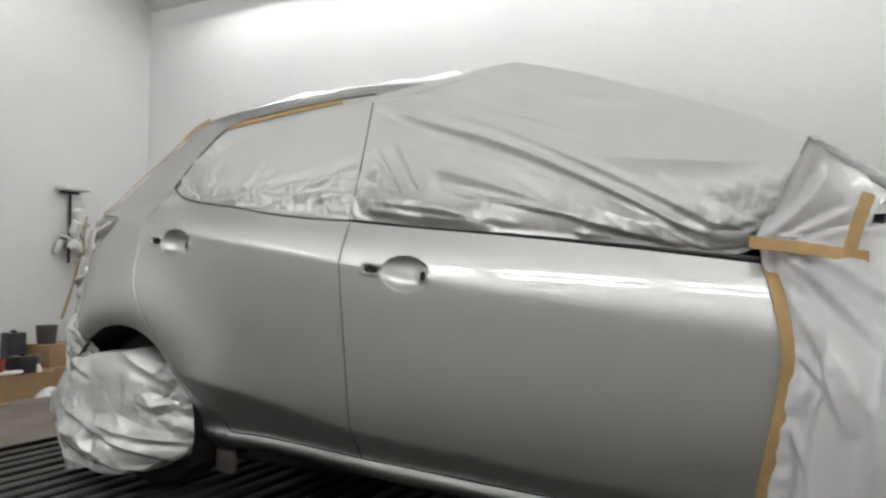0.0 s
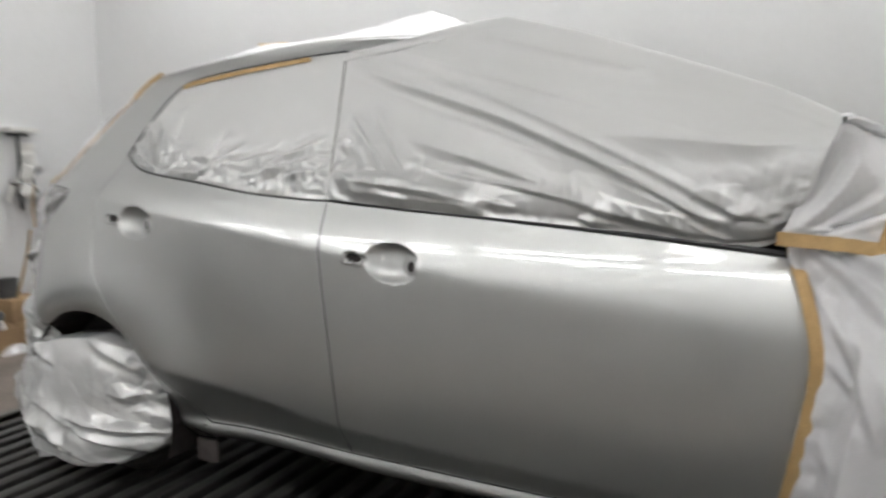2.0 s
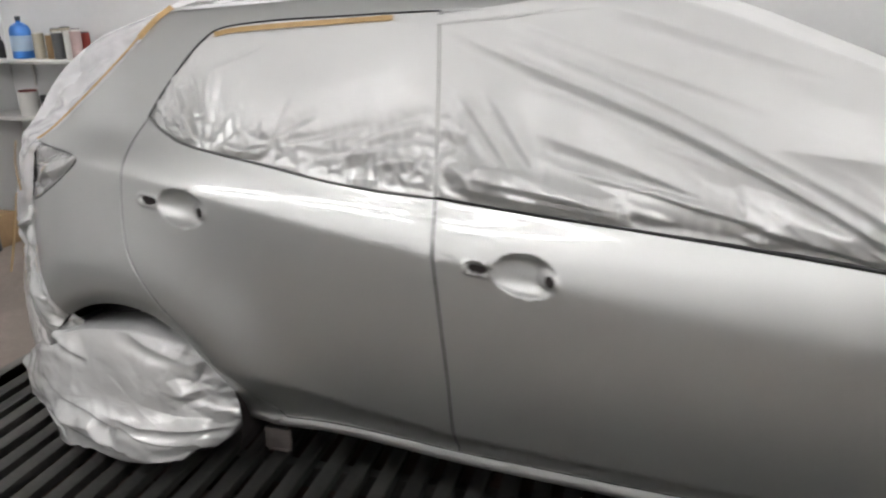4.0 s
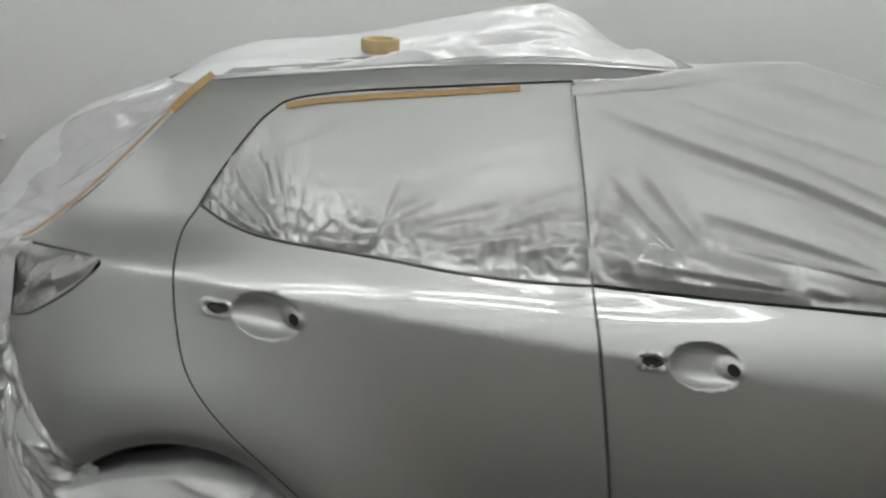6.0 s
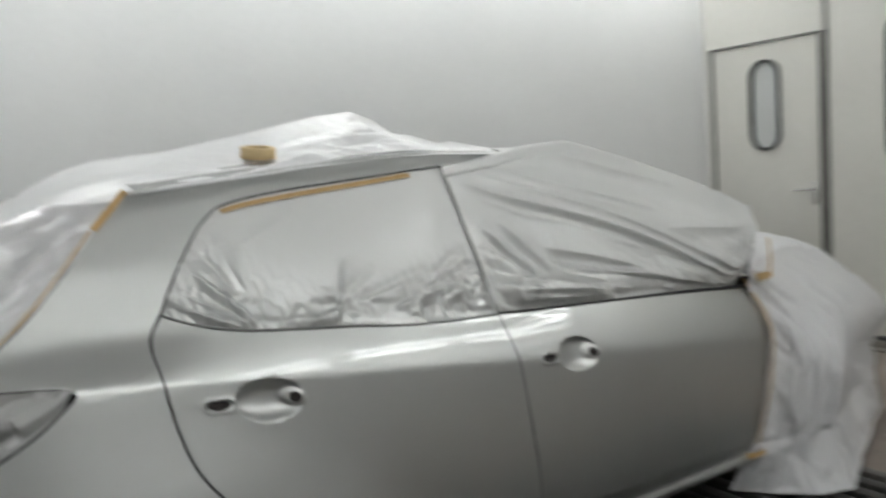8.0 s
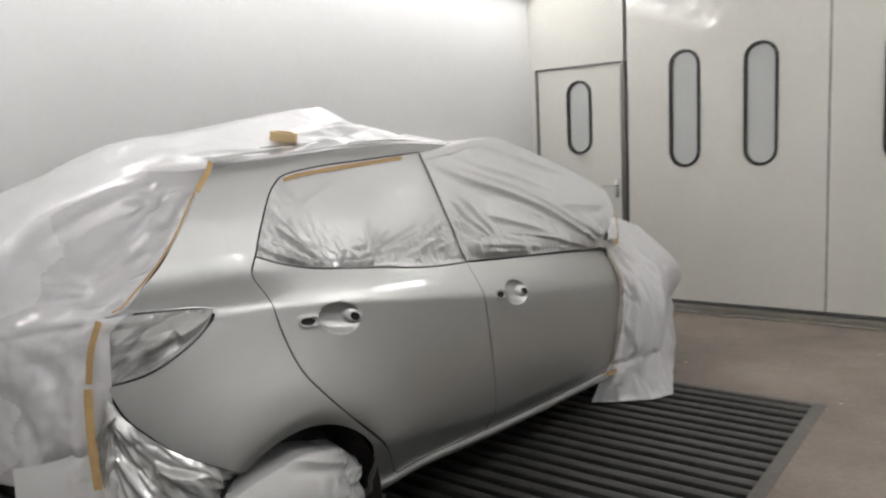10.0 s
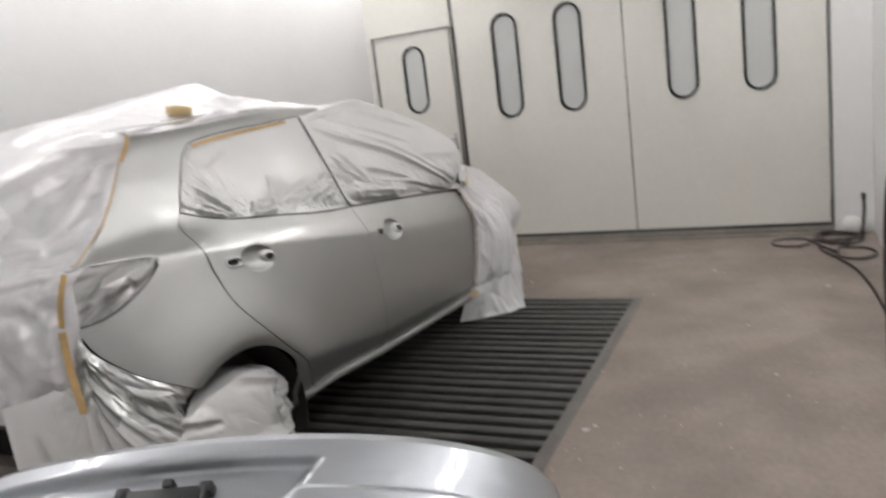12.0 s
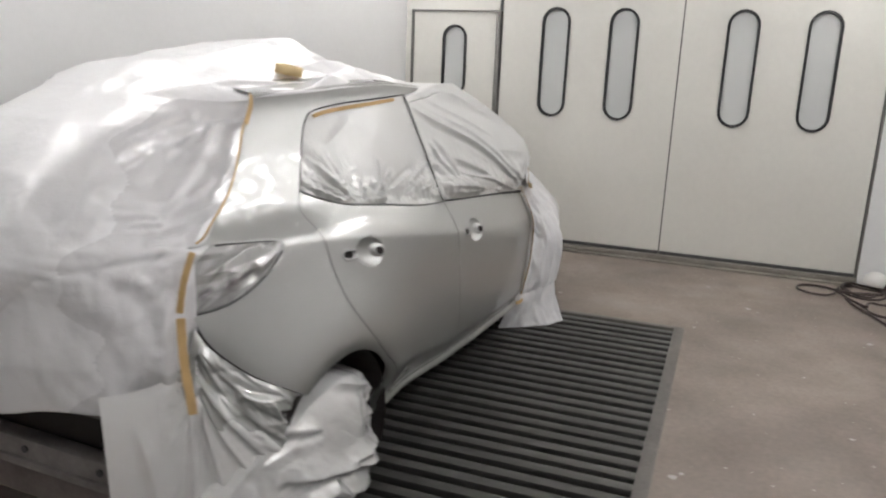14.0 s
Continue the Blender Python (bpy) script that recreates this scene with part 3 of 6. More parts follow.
def half_width(x, z, cups=True):
    """Half the car's width at height z, station x."""
    x, z = np.asarray(x, float), np.asarray(z, float)
    zc, zb = smooth_interp(x, CREASE), smooth_interp(x, BELT)
    w = 0.829 - (0.05 + 0.07 * soft(x, (0.5, 0.9), (0, 1))) * ramp(0.43 - z, 0.03) - 0.035 * ramp(z - 0.62, 0.05)
    w -= 0.012 * ramp(0.70 - z, 0.06) * soft(x, (0.3, 0.7), (0, 1))
    # hollow between the lower flank and the sill, rising towards the rear
    low = soft(x, (0.2, 0.35, 1.0, 1.9, 2.2), (0.50, 0.460, 0.345, 0.280, 0.262))
    w -= 0.62 * ramp(low - z, 0.006) * np.interp(x, (0.15, 0.40, 1.8, 2.2), (0, 1, 0.9, 0.7))
    zs = z + 0.042 * (x - 0.46)
    w += 1.40 * ramp(0.282 - zs, 0.004) * np.interp(x, (0.28, 0.42), (0, 1))
    w -= 2.3 * ramp(0.248 - zs, 0.008) * np.interp(x, (0.28, 0.42), (0.25, 1))
    sharp = np.interp(x, (-0.5, 0.3, 1.0, 1.4, 2.0), (0.0025, 0.003, 0.004, 0.008, 0.014))
    shoulder = soft(x, (-0.6, 0.0, 0.5, 1.0, 1.5, 2.2), (0.46, 0.46, 0.52, 0.55, 0.47, 0.40))
    w -= 0.80 * shoulder * ramp(z - zc, sharp) + 0.40 * shoulder * ramp(z - 0.5 * (zc + zb), 0.02)
    w += (1.20 * shoulder - soft(x, (-0.3, 0.2, 0.6), (0.40, 0.40, 0.39))) * ramp(z - zb, 0.010)
    rear = soft(x, (-0.05, 0.25), (1.0, 0.0))
    w += rear * (0.07 * ramp(z - zb, 0.010) - 0.13 * ramp(z - 1.25, 0.03))
    w += rear * (0.018 - 0.09 * ramp(z - 0.62, 0.05) + 0.09 * ramp(z - 1.0, 0.02))
    w -= 1.3 * ramp(z - np.interp(x, (0.0, 0.4, 1.1, 1.25), (1.430, 1.452, 1.458, 1.436)), 0.014)
    flare = np.sqrt(x ** 2 + (z - 0.27) ** 2)
    w += 0.043 * np.exp(-((flare - 0.395) / np.where(flare > 0.395, 0.16, 0.08)) ** 2) * (z > 0.1)
    w -= smooth_interp(x, TAPER)
    w -= soft(x, (0.03, 0.78), (1, 0), 0.05) * soft(z, (0.80, 0.90, 1.02, 1.10, 1.37, 1.45), (0, 0.010, 0.024, 0.052, 0.095, 0.105), 0.035)
    w -= soft(x, (-0.30, -0.12, 0.02, 0.12), (0.035, 0.045, 0.020, 0.0), 0.03) * soft(z, (1.06, 1.20, 1.36, 1.46), (0, 1, 0.8, 0.3), 0.03)
    # narrow shelf over the lamp, steeper pillar foot above it
    w += soft(x, (-0.03, 0.11), (1, 0), 0.03) * soft(z, (1.03, 1.085, 1.16, 1.25, 1.46), (0, -0.032, -0.006, 0.006, 0.0), 0.012)
    if cups:
        w += handle_relief(x, z)
    return w


def side_point(x, z, s, off=0.0):
    return np.stack([x, s * (half_width(x, z) + off), z], -1)


def side_normal(x, z, s, e=0.0025):
    dx = (half_width(x + e, z) - half_width(x - e, z)) / (2 * e)
    dz = (half_width(x, z + e) - half_width(x, z - e)) / (2 * e)
    n = np.stack([-dx, np.full_like(dx, 1.0) * s, -dz], -1)
    n[:, 0] = -dx
    return n / np.linalg.norm(n, axis=1, keepdims=True)


def densify(loop, step):
    out = []
    for a, b in zip(loop, loop[1:] + loop[:1]):
        n = max(1, int(math.hypot(b[0] - a[0], b[1] - a[1]) / step))
        out += [(a[0] + (b[0] - a[0]) * k / n, a[1] + (b[1] - a[1]) * k / n) for k in range(n)]
    return out


def inside(px, pz, loop):
    hit = np.zeros(len(px), bool)
    for (x0, z0), (x1, z1) in zip(loop, loop[1:] + loop[:1]):
        if z0 == z1:
            continue
        cross = ((z0 > pz) != (z1 > pz)) & (px < (x1 - x0) * (pz - z0) / (z1 - z0) + x0)
        hit ^= cross
    return hit


def fill(loop, step, fine=(), lines=()):
    """Triangles inside a loop in (x, z): a grid of that step, finer in the given boxes."""
    loop = densify(loop, step)
    xs, zs = np.array(loop).T
    pts = []
    for x0, z0, x1, z1, st, box_only in [(xs.min(), zs.min(), xs.max(), zs.max(), step, False)] + [(*f, True) for f in fine]:
        gx, gz = np.meshgrid(np.arange(x0 + st / 2, x1, st), np.arange(z0 + st / 2, z1, st))
        gx, gz = gx.ravel(), gz.ravel()
        ok = inside(gx, gz, loop)
        if not box_only:
            for f in fine:
                ok &= ~((gx > f[0]) & (gx < f[2]) & (gz > f[1]) & (gz < f[3]))
        near = np.min(np.hypot(gx[ok][:, None] - xs, gz[ok][:, None] - zs), axis=1) > st * 0.45 if ok.any() else []
        pts += list(zip(gx[ok][near], gz[ok][near]))
    extra = []
    for line in lines:
        q = [p for p in densify([tuple(p) for p in line], step * 0.7)[:-1]]
        qx, qz = np.array(q).T
        ok = inside(qx, qz, loop) & (np.min(np.hypot(qx[:, None] - xs, qz[:, None] - zs), axis=1) > step * 0.3)
        extra += [p for p, k in zip(q, ok) if k]
    if extra and pts:
        ex, ez = np.array(extra).T
        pts = [p for p in pts if np.min(np.hypot(ex - p[0], ez - p[1])) > step * 0.42] + extra
    n = len(loop)
    v, e, f, *_ = delaunay_2d_cdt([Vector(p) for p in loop + pts], [(k, (k + 1) % n) for k in range(n)], [], 1, 1e-6)
    P = np.array([tuple(p) for p in v])
    c = np.array([P[list(t)].mean(0) for t in f])
    keep = inside(c[:, 0], c[:, 1], loop)
    F = []
    for t, k in zip(f, keep):
        if k:
            a, b, d = (P[i] for i in t[:3])
            up = (b[0] - a[0]) * (d[1] - a[1]) - (b[1] - a[1]) * (d[0] - a[0])
            F.append(tuple(t) if up > 0 else tuple(t[::-1]))
    return P, F


def edge_loops(F):
    count = {}
    for f in F:
        for a, b in zip(f, f[1:] + f[:1]):
            count[(a, b)] = 1
    return [(a, b) for a, b in count if (b, a) not in count]


def skin(name, loop, s, material, parent, label="", step=0.022, fine=(), lines=(), off=0.0, depth=0.022, turn_in=True):
    """A body panel: the flank's surface inside a loop, with a folded-in edge all round."""
    P, F = fill(loop, step, fine, lines)
    x, z = P[:, 0], P[:, 1]
    V = side_point(x, z, s, off)
    N = side_normal(x, z, s)
    if s > 0:
        F = [f[::-1] for f in F]
    faces = list(F)
    verts, norms = list(V), list(N)
    if turn_in:
        rim = edge_loops(F)
        back = {}
        for a, b in rim:
            for k in (a, b):
                if k not in back:
                    back[k] = len(verts)
                    verts.append(V[k] - N[k] * depth)
                    norms.append(N[k])
        faces += [(b, a, back[a], back[b]) for a, b in rim]
    return obj(name, verts, faces, material, parent, label, smooth=True, normals=norms)


def shrink(loop, d):
    """Move a counter-clockwise loop inwards by d."""
    P = np.array(loop)
    out = []
    for k in range(len(P)):
        a, b, c = P[k - 1], P[k], P[(k + 1) % len(P)]
        t1, t2 = (b - a) / (np.linalg.norm(b - a) + 1e-9), (c - b) / (np.linalg.norm(c - b) + 1e-9)
        n = np.array([-(t1 + t2)[1], (t1 + t2)[0]])
        n /= np.linalg.norm(n) + 1e-9
        out.append(tuple(b + n * d))
    return out


def curve(points, per=5):
    return [tuple(p) for p in spline(points, per)]


REAR_GAP = curve([(0.482, 0.270), (0.350, 0.440), (0.222, 0.572), (0.119, 0.68), (0.042, 0.785), (0.010, 0.90), (0.0, 1.01), (-0.002, 1.085), (0.034, 1.142)])
WIN_REAR = curve([(0.034, 1.142), (0.080, 1.217), (0.149, 1.312), (0.197, 1.360), (0.257, 1.391), (0.42, 1.411), (0.62, 1.422), (0.80, 1.431), (0.925, 1.436)])
B_GAP = curve([(0.925, 1.436), (0.946, 1.226), (0.965, 0.987), (0.981, 0.822), (0.998, 0.675), (1.018, 0.484), (1.031, 0.252)])
BELT_LINE = curve([(0.034, 1.142), (0.105, 1.110), (0.2, 1.083), (0.33, 1.063), (0.48, 1.043), (0.65, 1.016), (0.81, 0.998), (0.965, 0.987)])
FRONT_BELT = curve([(0.965, 0.987), (1.22, 0.962), (1.49, 0.938), (1.83, 0.903), (2.178, 0.862)])
DOOR_FRONT = curve([(2.178, 0.862), (2.205, 0.77), (2.222, 0.675), (2.218, 0.585), (2.191, 0.439), (2.151, 0.208)])
ROOF_EDGE = curve([(1.235, 1.467), (0.89, 1.488), (0.59, 1.483), (0.30, 1.465), (0.03, 1.447)])
C_TAPE = curve([(0.03, 1.447), (-0.050, 1.373), (-0.120, 1.298), (-0.184, 1.232), (-0.253, 1.168), (-0.328, 1.109), (-0.392, 1.064), (-0.44, 1.044)])
TAIL = curve([(-0.44, 1.042), (-0.33, 1.042), (-0.185, 1.024), (-0.230, 0.970), (-0.312, 0.917), (-0.40, 0.874), (-0.484, 0.856)], 4)
BUMPER_LINE = curve([(-0.484, 0.854), (-0.459, 0.770), (-0.417, 0.708), (-0.366, 0.652), (-0.297, 0.603), (-0.222, 0.555)])
ARCH = [(0.345 * math.cos(a), 0.27 + 0.345 * math.sin(a)) for a in np.radians(np.linspace(125, -14, 26))]
SILL_TOP = curve([(0.482, 0.270), (1.03, 0.252), (1.55, 0.232), (2.151, 0.208)])


def join(*lines):
    out = []
    for line in lines:
        for p in line:
            if not out or math.hypot(p[0] - out[-1][0], p[1] - out[-1][1]) > 1e-4:
                out.append(p)
    if math.hypot(out[0][0] - out[-1][0], out[0][1] - out[-1][1]) < 1e-4:
        out.pop()
    return out


def ccw(loop):
    a = sum(p[0] * q[1] - q[0] * p[1] for p, q in zip(loop, loop[1:] + loop[:1]))
    return loop if a > 0 else loop[::-1]


REAR_DOOR = ccw(join(REAR_GAP, BELT_LINE, [p for p in B_GAP if p[1] < 0.987], [(1.031, 0.252)], [p for p in SILL_TOP[::-1] if p[0] < 1.0]))
FRONT_DOOR = ccw(join([p for p in B_GAP[::-1] if p[1] < 0.987], FRONT_BELT, DOOR_FRONT, [p for p in SILL_TOP[::-1] if 1.05 < p[0] < 2.14]))
QUARTER = ccw(join(REAR_GAP, WIN_REAR, [(1.08, 1.441)], ROOF_EDGE, C_TAPE, TAIL, BUMPER_LINE, ARCH, [(0.355, 0.175), (0.42, 0.175), (0.46, 0.262)]))
SILL = ccw(join([p for p in SILL_TOP], [(2.145, 0.150), (1.5, 0.172), (0.42, 0.205), (0.462, 0.258)]))

CREASES = [[(x, float(smooth_interp(x, CREASE)) + o) for x in np.arange(-0.5, 1.3, 0.02)] for o in (-0.010, -0.003, 0.003, 0.010)]
LOWER = [[(x, float(np.interp(x, (0.2, 0.35, 1.0, 1.9, 2.2), (0.50, 0.460, 0.345, 0.280, 0.262))) + o) for x in np.arange(0.3, 2.15, 0.03)] for o in (-0.012, 0.012)]
FEATURES = [line + line[::-1] for line in CREASES + LOWER]
for s in (-1, 1):
    fines = [(hx - 0.165, hz - 0.068, hx + 0.10, hz + 0.068, 0.0055) for hx, hz in HANDLES] if s < 0 else []
    skin("quarter_panel", shrink(QUARTER, 0.0034), s, SILVER, car, "silver metallic quarter panel, pillar and roof rail", step=0.02, lines=FEATURES)
    for loop, label, fine in ((REAR_DOOR, "silver rear door with its handle removed", fines[:1]), (FRONT_DOOR, "silver front door with its handle removed", fines[1:])):
        door = skin("door", shrink(loop, 0.0042), s, SILVER, car, label, step=0.02, fine=fine, lines=FEATURES)
        if s < 0:
            hx, hz = HANDLES[0] if loop is REAR_DOOR else HANDLES[1]
            # black caps on the skin stand in for the dark of the handle openings
            for dx, a, b in ((-0.118, 0.026, 0.0115), (0.062, 0.013, 0.0135)):
                cx, cz = hx + dx, hz - 0.10 * dx
                ring = [(cx + a * math.cos(t), cz + b * math.sin(t) - 0.1 * a * math.cos(t)) for t in np.linspace(0, 2 * math.pi, 21)[:-1]]
                P, F = fill(ring, 0.008)
                w = half_width(P[:, 0], P[:, 1]).max() + 0.0012
                V = np.stack([P[:, 0], s * (half_width(P[:, 0], P[:, 1]) + 0.0015), P[:, 1]], -1)
                n = len(V)
                rim = edge_loops(F)
                back = [(p[0], p[1] - s * 0.012, p[2]) for p in V]
                faces = list(F) + [(b_, a_, a_ + n, b_ + n) for a_, b_ in rim] + [tuple(k + n for k in f[::-1]) for f in F]
                obj("handle_hole_cap", list(V) + back, faces, CAVITY, door, "black cap standing for the dark opening where the handle was")
    skin("sill", shrink(SILL, 0.001), s, SILVER, car, "silver sill with a rounded edge", step=0.012)

# black seals round the rear window and along the waist
for s in (-1, 1):
    for name, line, r, stuff in (("window_seal", WIN_REAR, 0.0028, GASKET), ("waist_seal", BELT_LINE, 0.0036, MOULDING)):
        part(name, tube([(x, s * (float(half_width(x, z, False)) - 0.0005), z) for x, z in line], r, 6), stuff, car)
    part("waist_seal", tube([(x, s * (float(half_width(x, z, False)) + 0.001), z) for x, z in [(x, z + 0.001 + 0.005 * max(0, x - 1.4)) for x, z in FRONT_BELT]], lambda t: 0.0018 + 0.007 * t * t, 8), GASKET, car, "black waist seal, wider towards the front")

for s in (-1, 1):
    part("pillar_seal", tube([(x, s * (float(half_width(x, z, False)) + 0.0035), z) for x, z in B_GAP if z > 0.985], 0.0024, 6), GREY, car, "thin grey seam along the pillar")

# dark strips put in for the shade in the gaps round the tail lamps
for s in (-1, 1):
    part("lamp_gap_shade", tube([(x, s * (float(half_width(x, z, False)) - 0.0015), z - 0.002) for x, z in TAIL if z > 1.03 and x > -0.40], lambda t: 0.0015 + 0.0025 * (1 - t), 6), SEAL_AND_GAP, car)
    part("lamp_gap_shade", tube([(x, s * (float(half_width(x, z, False)) - 0.0025), z) for x, z in TAIL if z < 1.0 and x > -0.475], 0.0030, 6), SEAL_AND_GAP, car)

# rubber seals in the door gaps, dark grey to give the gaps' shade
for s in (-1, 1):
    for line in (REAR_GAP, [p for p in B_GAP if p[1] < 0.99], SILL_TOP):
        part("door_seal", tube([(x, s * (float(half_width(x, z, False)) - 0.0070), z) for x, z in line], 0.0038, 6), SEAL_AND_GAP, car)

for s in (-1, 1):
    bm = box((0.37, -0.006, 0.115), (0.46, 0.006, 0.19), 0.003, m=pose(0, s * 0.70, 0))
    add_box(bm, (0.38, -0.010, 0.112), (0.45, 0.010, 0.118), 0.002, m=pose(0, s * 0.70, 0))
    part("jacking_point", bm, UNDER, car, "dull grey jacking flange under the sill")

# near-black hull added inside the shell: its colour gives the shade in the gaps and the wheel arches
bm = bmesh.new()
stations = np.linspace(-0.56, 3.10, 41)
rings = []
for x in stations:
    k = float(np.interp(x, (-0.7, -0.55, 2.0, 2.4, 3.3), (0.55, 0.80, 0.98, 0.80, 0.45)))
    top = float(np.interp(x, (-0.7, -0.35, 0.1, 0.9, 1.3, 1.75, 2.15, 3.3), (0.80, 0.98, 1.28, 1.43, 1.40, 1.18, 0.90, 0.66)))
    prof = []
    for z in np.linspace(0.20, top, 15):
        w = float(half_width(min(x, 2.5), z, cups=False)) - (0.05 if x > 0 else 0.08)
        prof.append((max(0.2, w * (k if x > 2.0 else 1)), z))
    ring = [(x, -w, z) for w, z in prof] + [(x, w, z) for w, z in prof[::-1]]
    rings.append([bm.verts.new(p) for p in ring])
for a, b in zip(rings, rings[1:]):
    n = len(a)
    for k in range(n):
        j = (k + 1) % n
        mid = (a[k].co + b[j].co) / 2
        if math.hypot(mid.x, mid.z - 0.27) < 0.40 and abs(mid.y) > 0.5:
            continue
        if math.hypot(mid.x - 2.64, mid.z - 0.27) < 0.40 and abs(mid.y) > 0.5:
            continue
        bm.faces.new((a[k], a[j], b[j], b[k]))
bm.faces.new(rings[0])
bm.faces.new(rings[-1][::-1])
bmesh.ops.recalc_face_normals(bm, faces=bm.faces)
part("body_shell", bm, CAVITY, car, "dark inner shell", smooth=False)

# wheel housings and wheels
for ax in (0.0, 2.64):
    for s in (-1, 1):
        bm = bmesh.new()
        n, loops = 24, []
        for y in (0.795 if ax == 0 else 0.62, 0.44 if ax == 0 else 0.30):
            loops.append([bm.verts.new((ax + 0.355 * math.cos(a), s * y, 0.27 + 0.355 * math.sin(a))) for a in np.radians(np.linspace(-22, 202, n))])
        for k in range(n - 1):
            bm.faces.new((loops[0][k], loops[0][k + 1], loops[1][k + 1], loops[1][k]))
        bm.faces.new(loops[1])
        part("wheel_housing", bm, CAVITY, car, smooth=False)
        w = part("wheel", lathe([(0.10, -0.05), (0.20, -0.06), (0.205, 0.04), (0.19, 0.055), (0.06, 0.03), (0.0, 0.03)], 28, m=pose(ax, s * (0.585 if ax == 0 else 0.52), 0.30, 90 * -s, 0, 0)), GREYP, car)
        part("tyre", lathe([(0.205, -0.085), (0.27, -0.095), (0.295, -0.08), (0.302, -0.04), (0.302, 0.04), (0.295, 0.08), (0.27, 0.095), (0.205, 0.085)], 36, m=pose(ax, s * (0.585 if ax == 0 else 0.52), 0.30, 90 * -s, 0, 0)), TYRE, w)

# roof skin and windscreen under the masking
bm = bmesh.new()
xs, ts = np.linspace(0.05, 1.232, 30), np.linspace(-1, 1, 21)
grid = []
for x in xs:
    ze = float(np.interp(x, [p[0] for p in ROOF_EDGE[::-1]], [p[1] for p in ROOF_EDGE[::-1]])) - 0.002
    w = float(half_width(x, ze, False)) - 0.001
    grid.append([bm.verts.new((x, t * w, ze + 0.040 * (1 - t * t))) for t in ts])
ys = ts
for i in range(len(xs) - 1):
    for j in range(len(ys) - 1):
        bm.faces.new((grid[i][j], grid[i + 1][j], grid[i + 1][j + 1], grid[i][j + 1]))
bmesh.ops.solidify(bm, geom=list(bm.faces), thickness=0.004)
part("roof", bm, SILVER, car, "silver roof, mostly under film")

# ---------------------------------------------------------------- masking film and tape
_rng = np.random.RandomState(7)
_perm = np.tile(_rng.permutation(256), 3)
_grad = _rng.normal(size=(256, 3))
_grad /= np.linalg.norm(_grad, axis=1, keepdims=True)


def perlin(p):
    """Smooth noise at the rows of p, about -0.6 to 0.6."""
    i = np.floor(p).astype(int)
    f = p - i
    i &= 255
    u = f * f * f * (f * (f * 6 - 15) + 10)
    out = 0
    for dx in (0, 1):
        for dy in (0, 1):
            for dz in (0, 1):
                h = _perm[_perm[_perm[i[:, 0] + dx] + i[:, 1] + dy] + i[:, 2] + dz]
                w = (u[:, 0] if dx else 1 - u[:, 0]) * (u[:, 1] if dy else 1 - u[:, 1]) * (u[:, 2] if dz else 1 - u[:, 2])
                out = out + w * (_grad[h] * (f - (dx, dy, dz))).sum(1)
    return out


def crumple(a, b, freq, seed, along=0.0, stretch=1.0, octaves=2):
    """Crumpled film over the sheet coordinates a, b (metres): flat facets that meet in sharp creases, drawn out along an angle."""
    h, amp = np.zeros_like(a), 1.6
    for k in range(octaves):
        t = along + 0.4 * k * (-1) ** seed
        u = (a * math.cos(t) + b * math.sin(t)) * freq / (1 + 1.5 * (stretch - 1))
        v = (b * math.cos(t) - a * math.sin(t)) * freq
        q = np.stack([u * 0.5, v * 0.5, np.full_like(a, seed * 7.3 + k * 3.1)], -1)
        u, v = u + 0.3 * perlin(q + 3.3), v + 0.3 * perlin(q + 8.9)
        rng = np.random.RandomState(seed * 31 + k)
        i, j = np.meshgrid(np.arange(math.floor(u.min()) - 1, math.ceil(u.max()) + 1), np.arange(math.floor(v.min()) - 1, math.ceil(v.max()) + 1), indexing="ij")
        spots = np.stack([i.ravel(), j.ravel()], -1) + rng.uniform(0, 1, (i.size, 2))
        level = rng.uniform(-0.5, 0.5, i.size)
        pts, _, tris, origin, *_ = delaunay_2d_cdt([Vector(p) for p in spots], [], [], 0, 1e-7)
        level = [level[o[0]] if o else 0.0 for o in origin]
        order = np.argsort(u)
        us, out = u[order], np.zeros_like(a)
        for tri in tris:
            (x0, y0), (x1, y1), (x2, y2) = (tuple(pts[n]) for n in tri[:3])
            den = (y1 - y2) * (x0 - x2) + (x2 - x1) * (y0 - y2)
            if abs(den) < 1e-9:
                continue
            near = order[np.searchsorted(us, min(x0, x1, x2)):np.searchsorted(us, max(x0, x1, x2))]
            du, dv = u[near] - x2, v[near] - y2
            w0 = ((y1 - y2) * du + (x2 - x1) * dv) / den
            w1 = ((y2 - y0) * du + (x0 - x2) * dv) / den
            ok = (w0 >= 0) & (w1 >= 0) & (w0 + w1 <= 1)
            n0, n1, n2 = (level[n] for n in tri[:3])
            out[near[ok]] = (n0 * w0 + n1 * w1 + n2 * (1 - w0 - w1))[ok]
        patch = np.clip(0.8 + 1.1 * perlin(q * 0.8 + 5.7), 0.15, 1.3)
        h = h + amp * patch * out
        amp *= 0.36
        freq *= 2.3
    return h


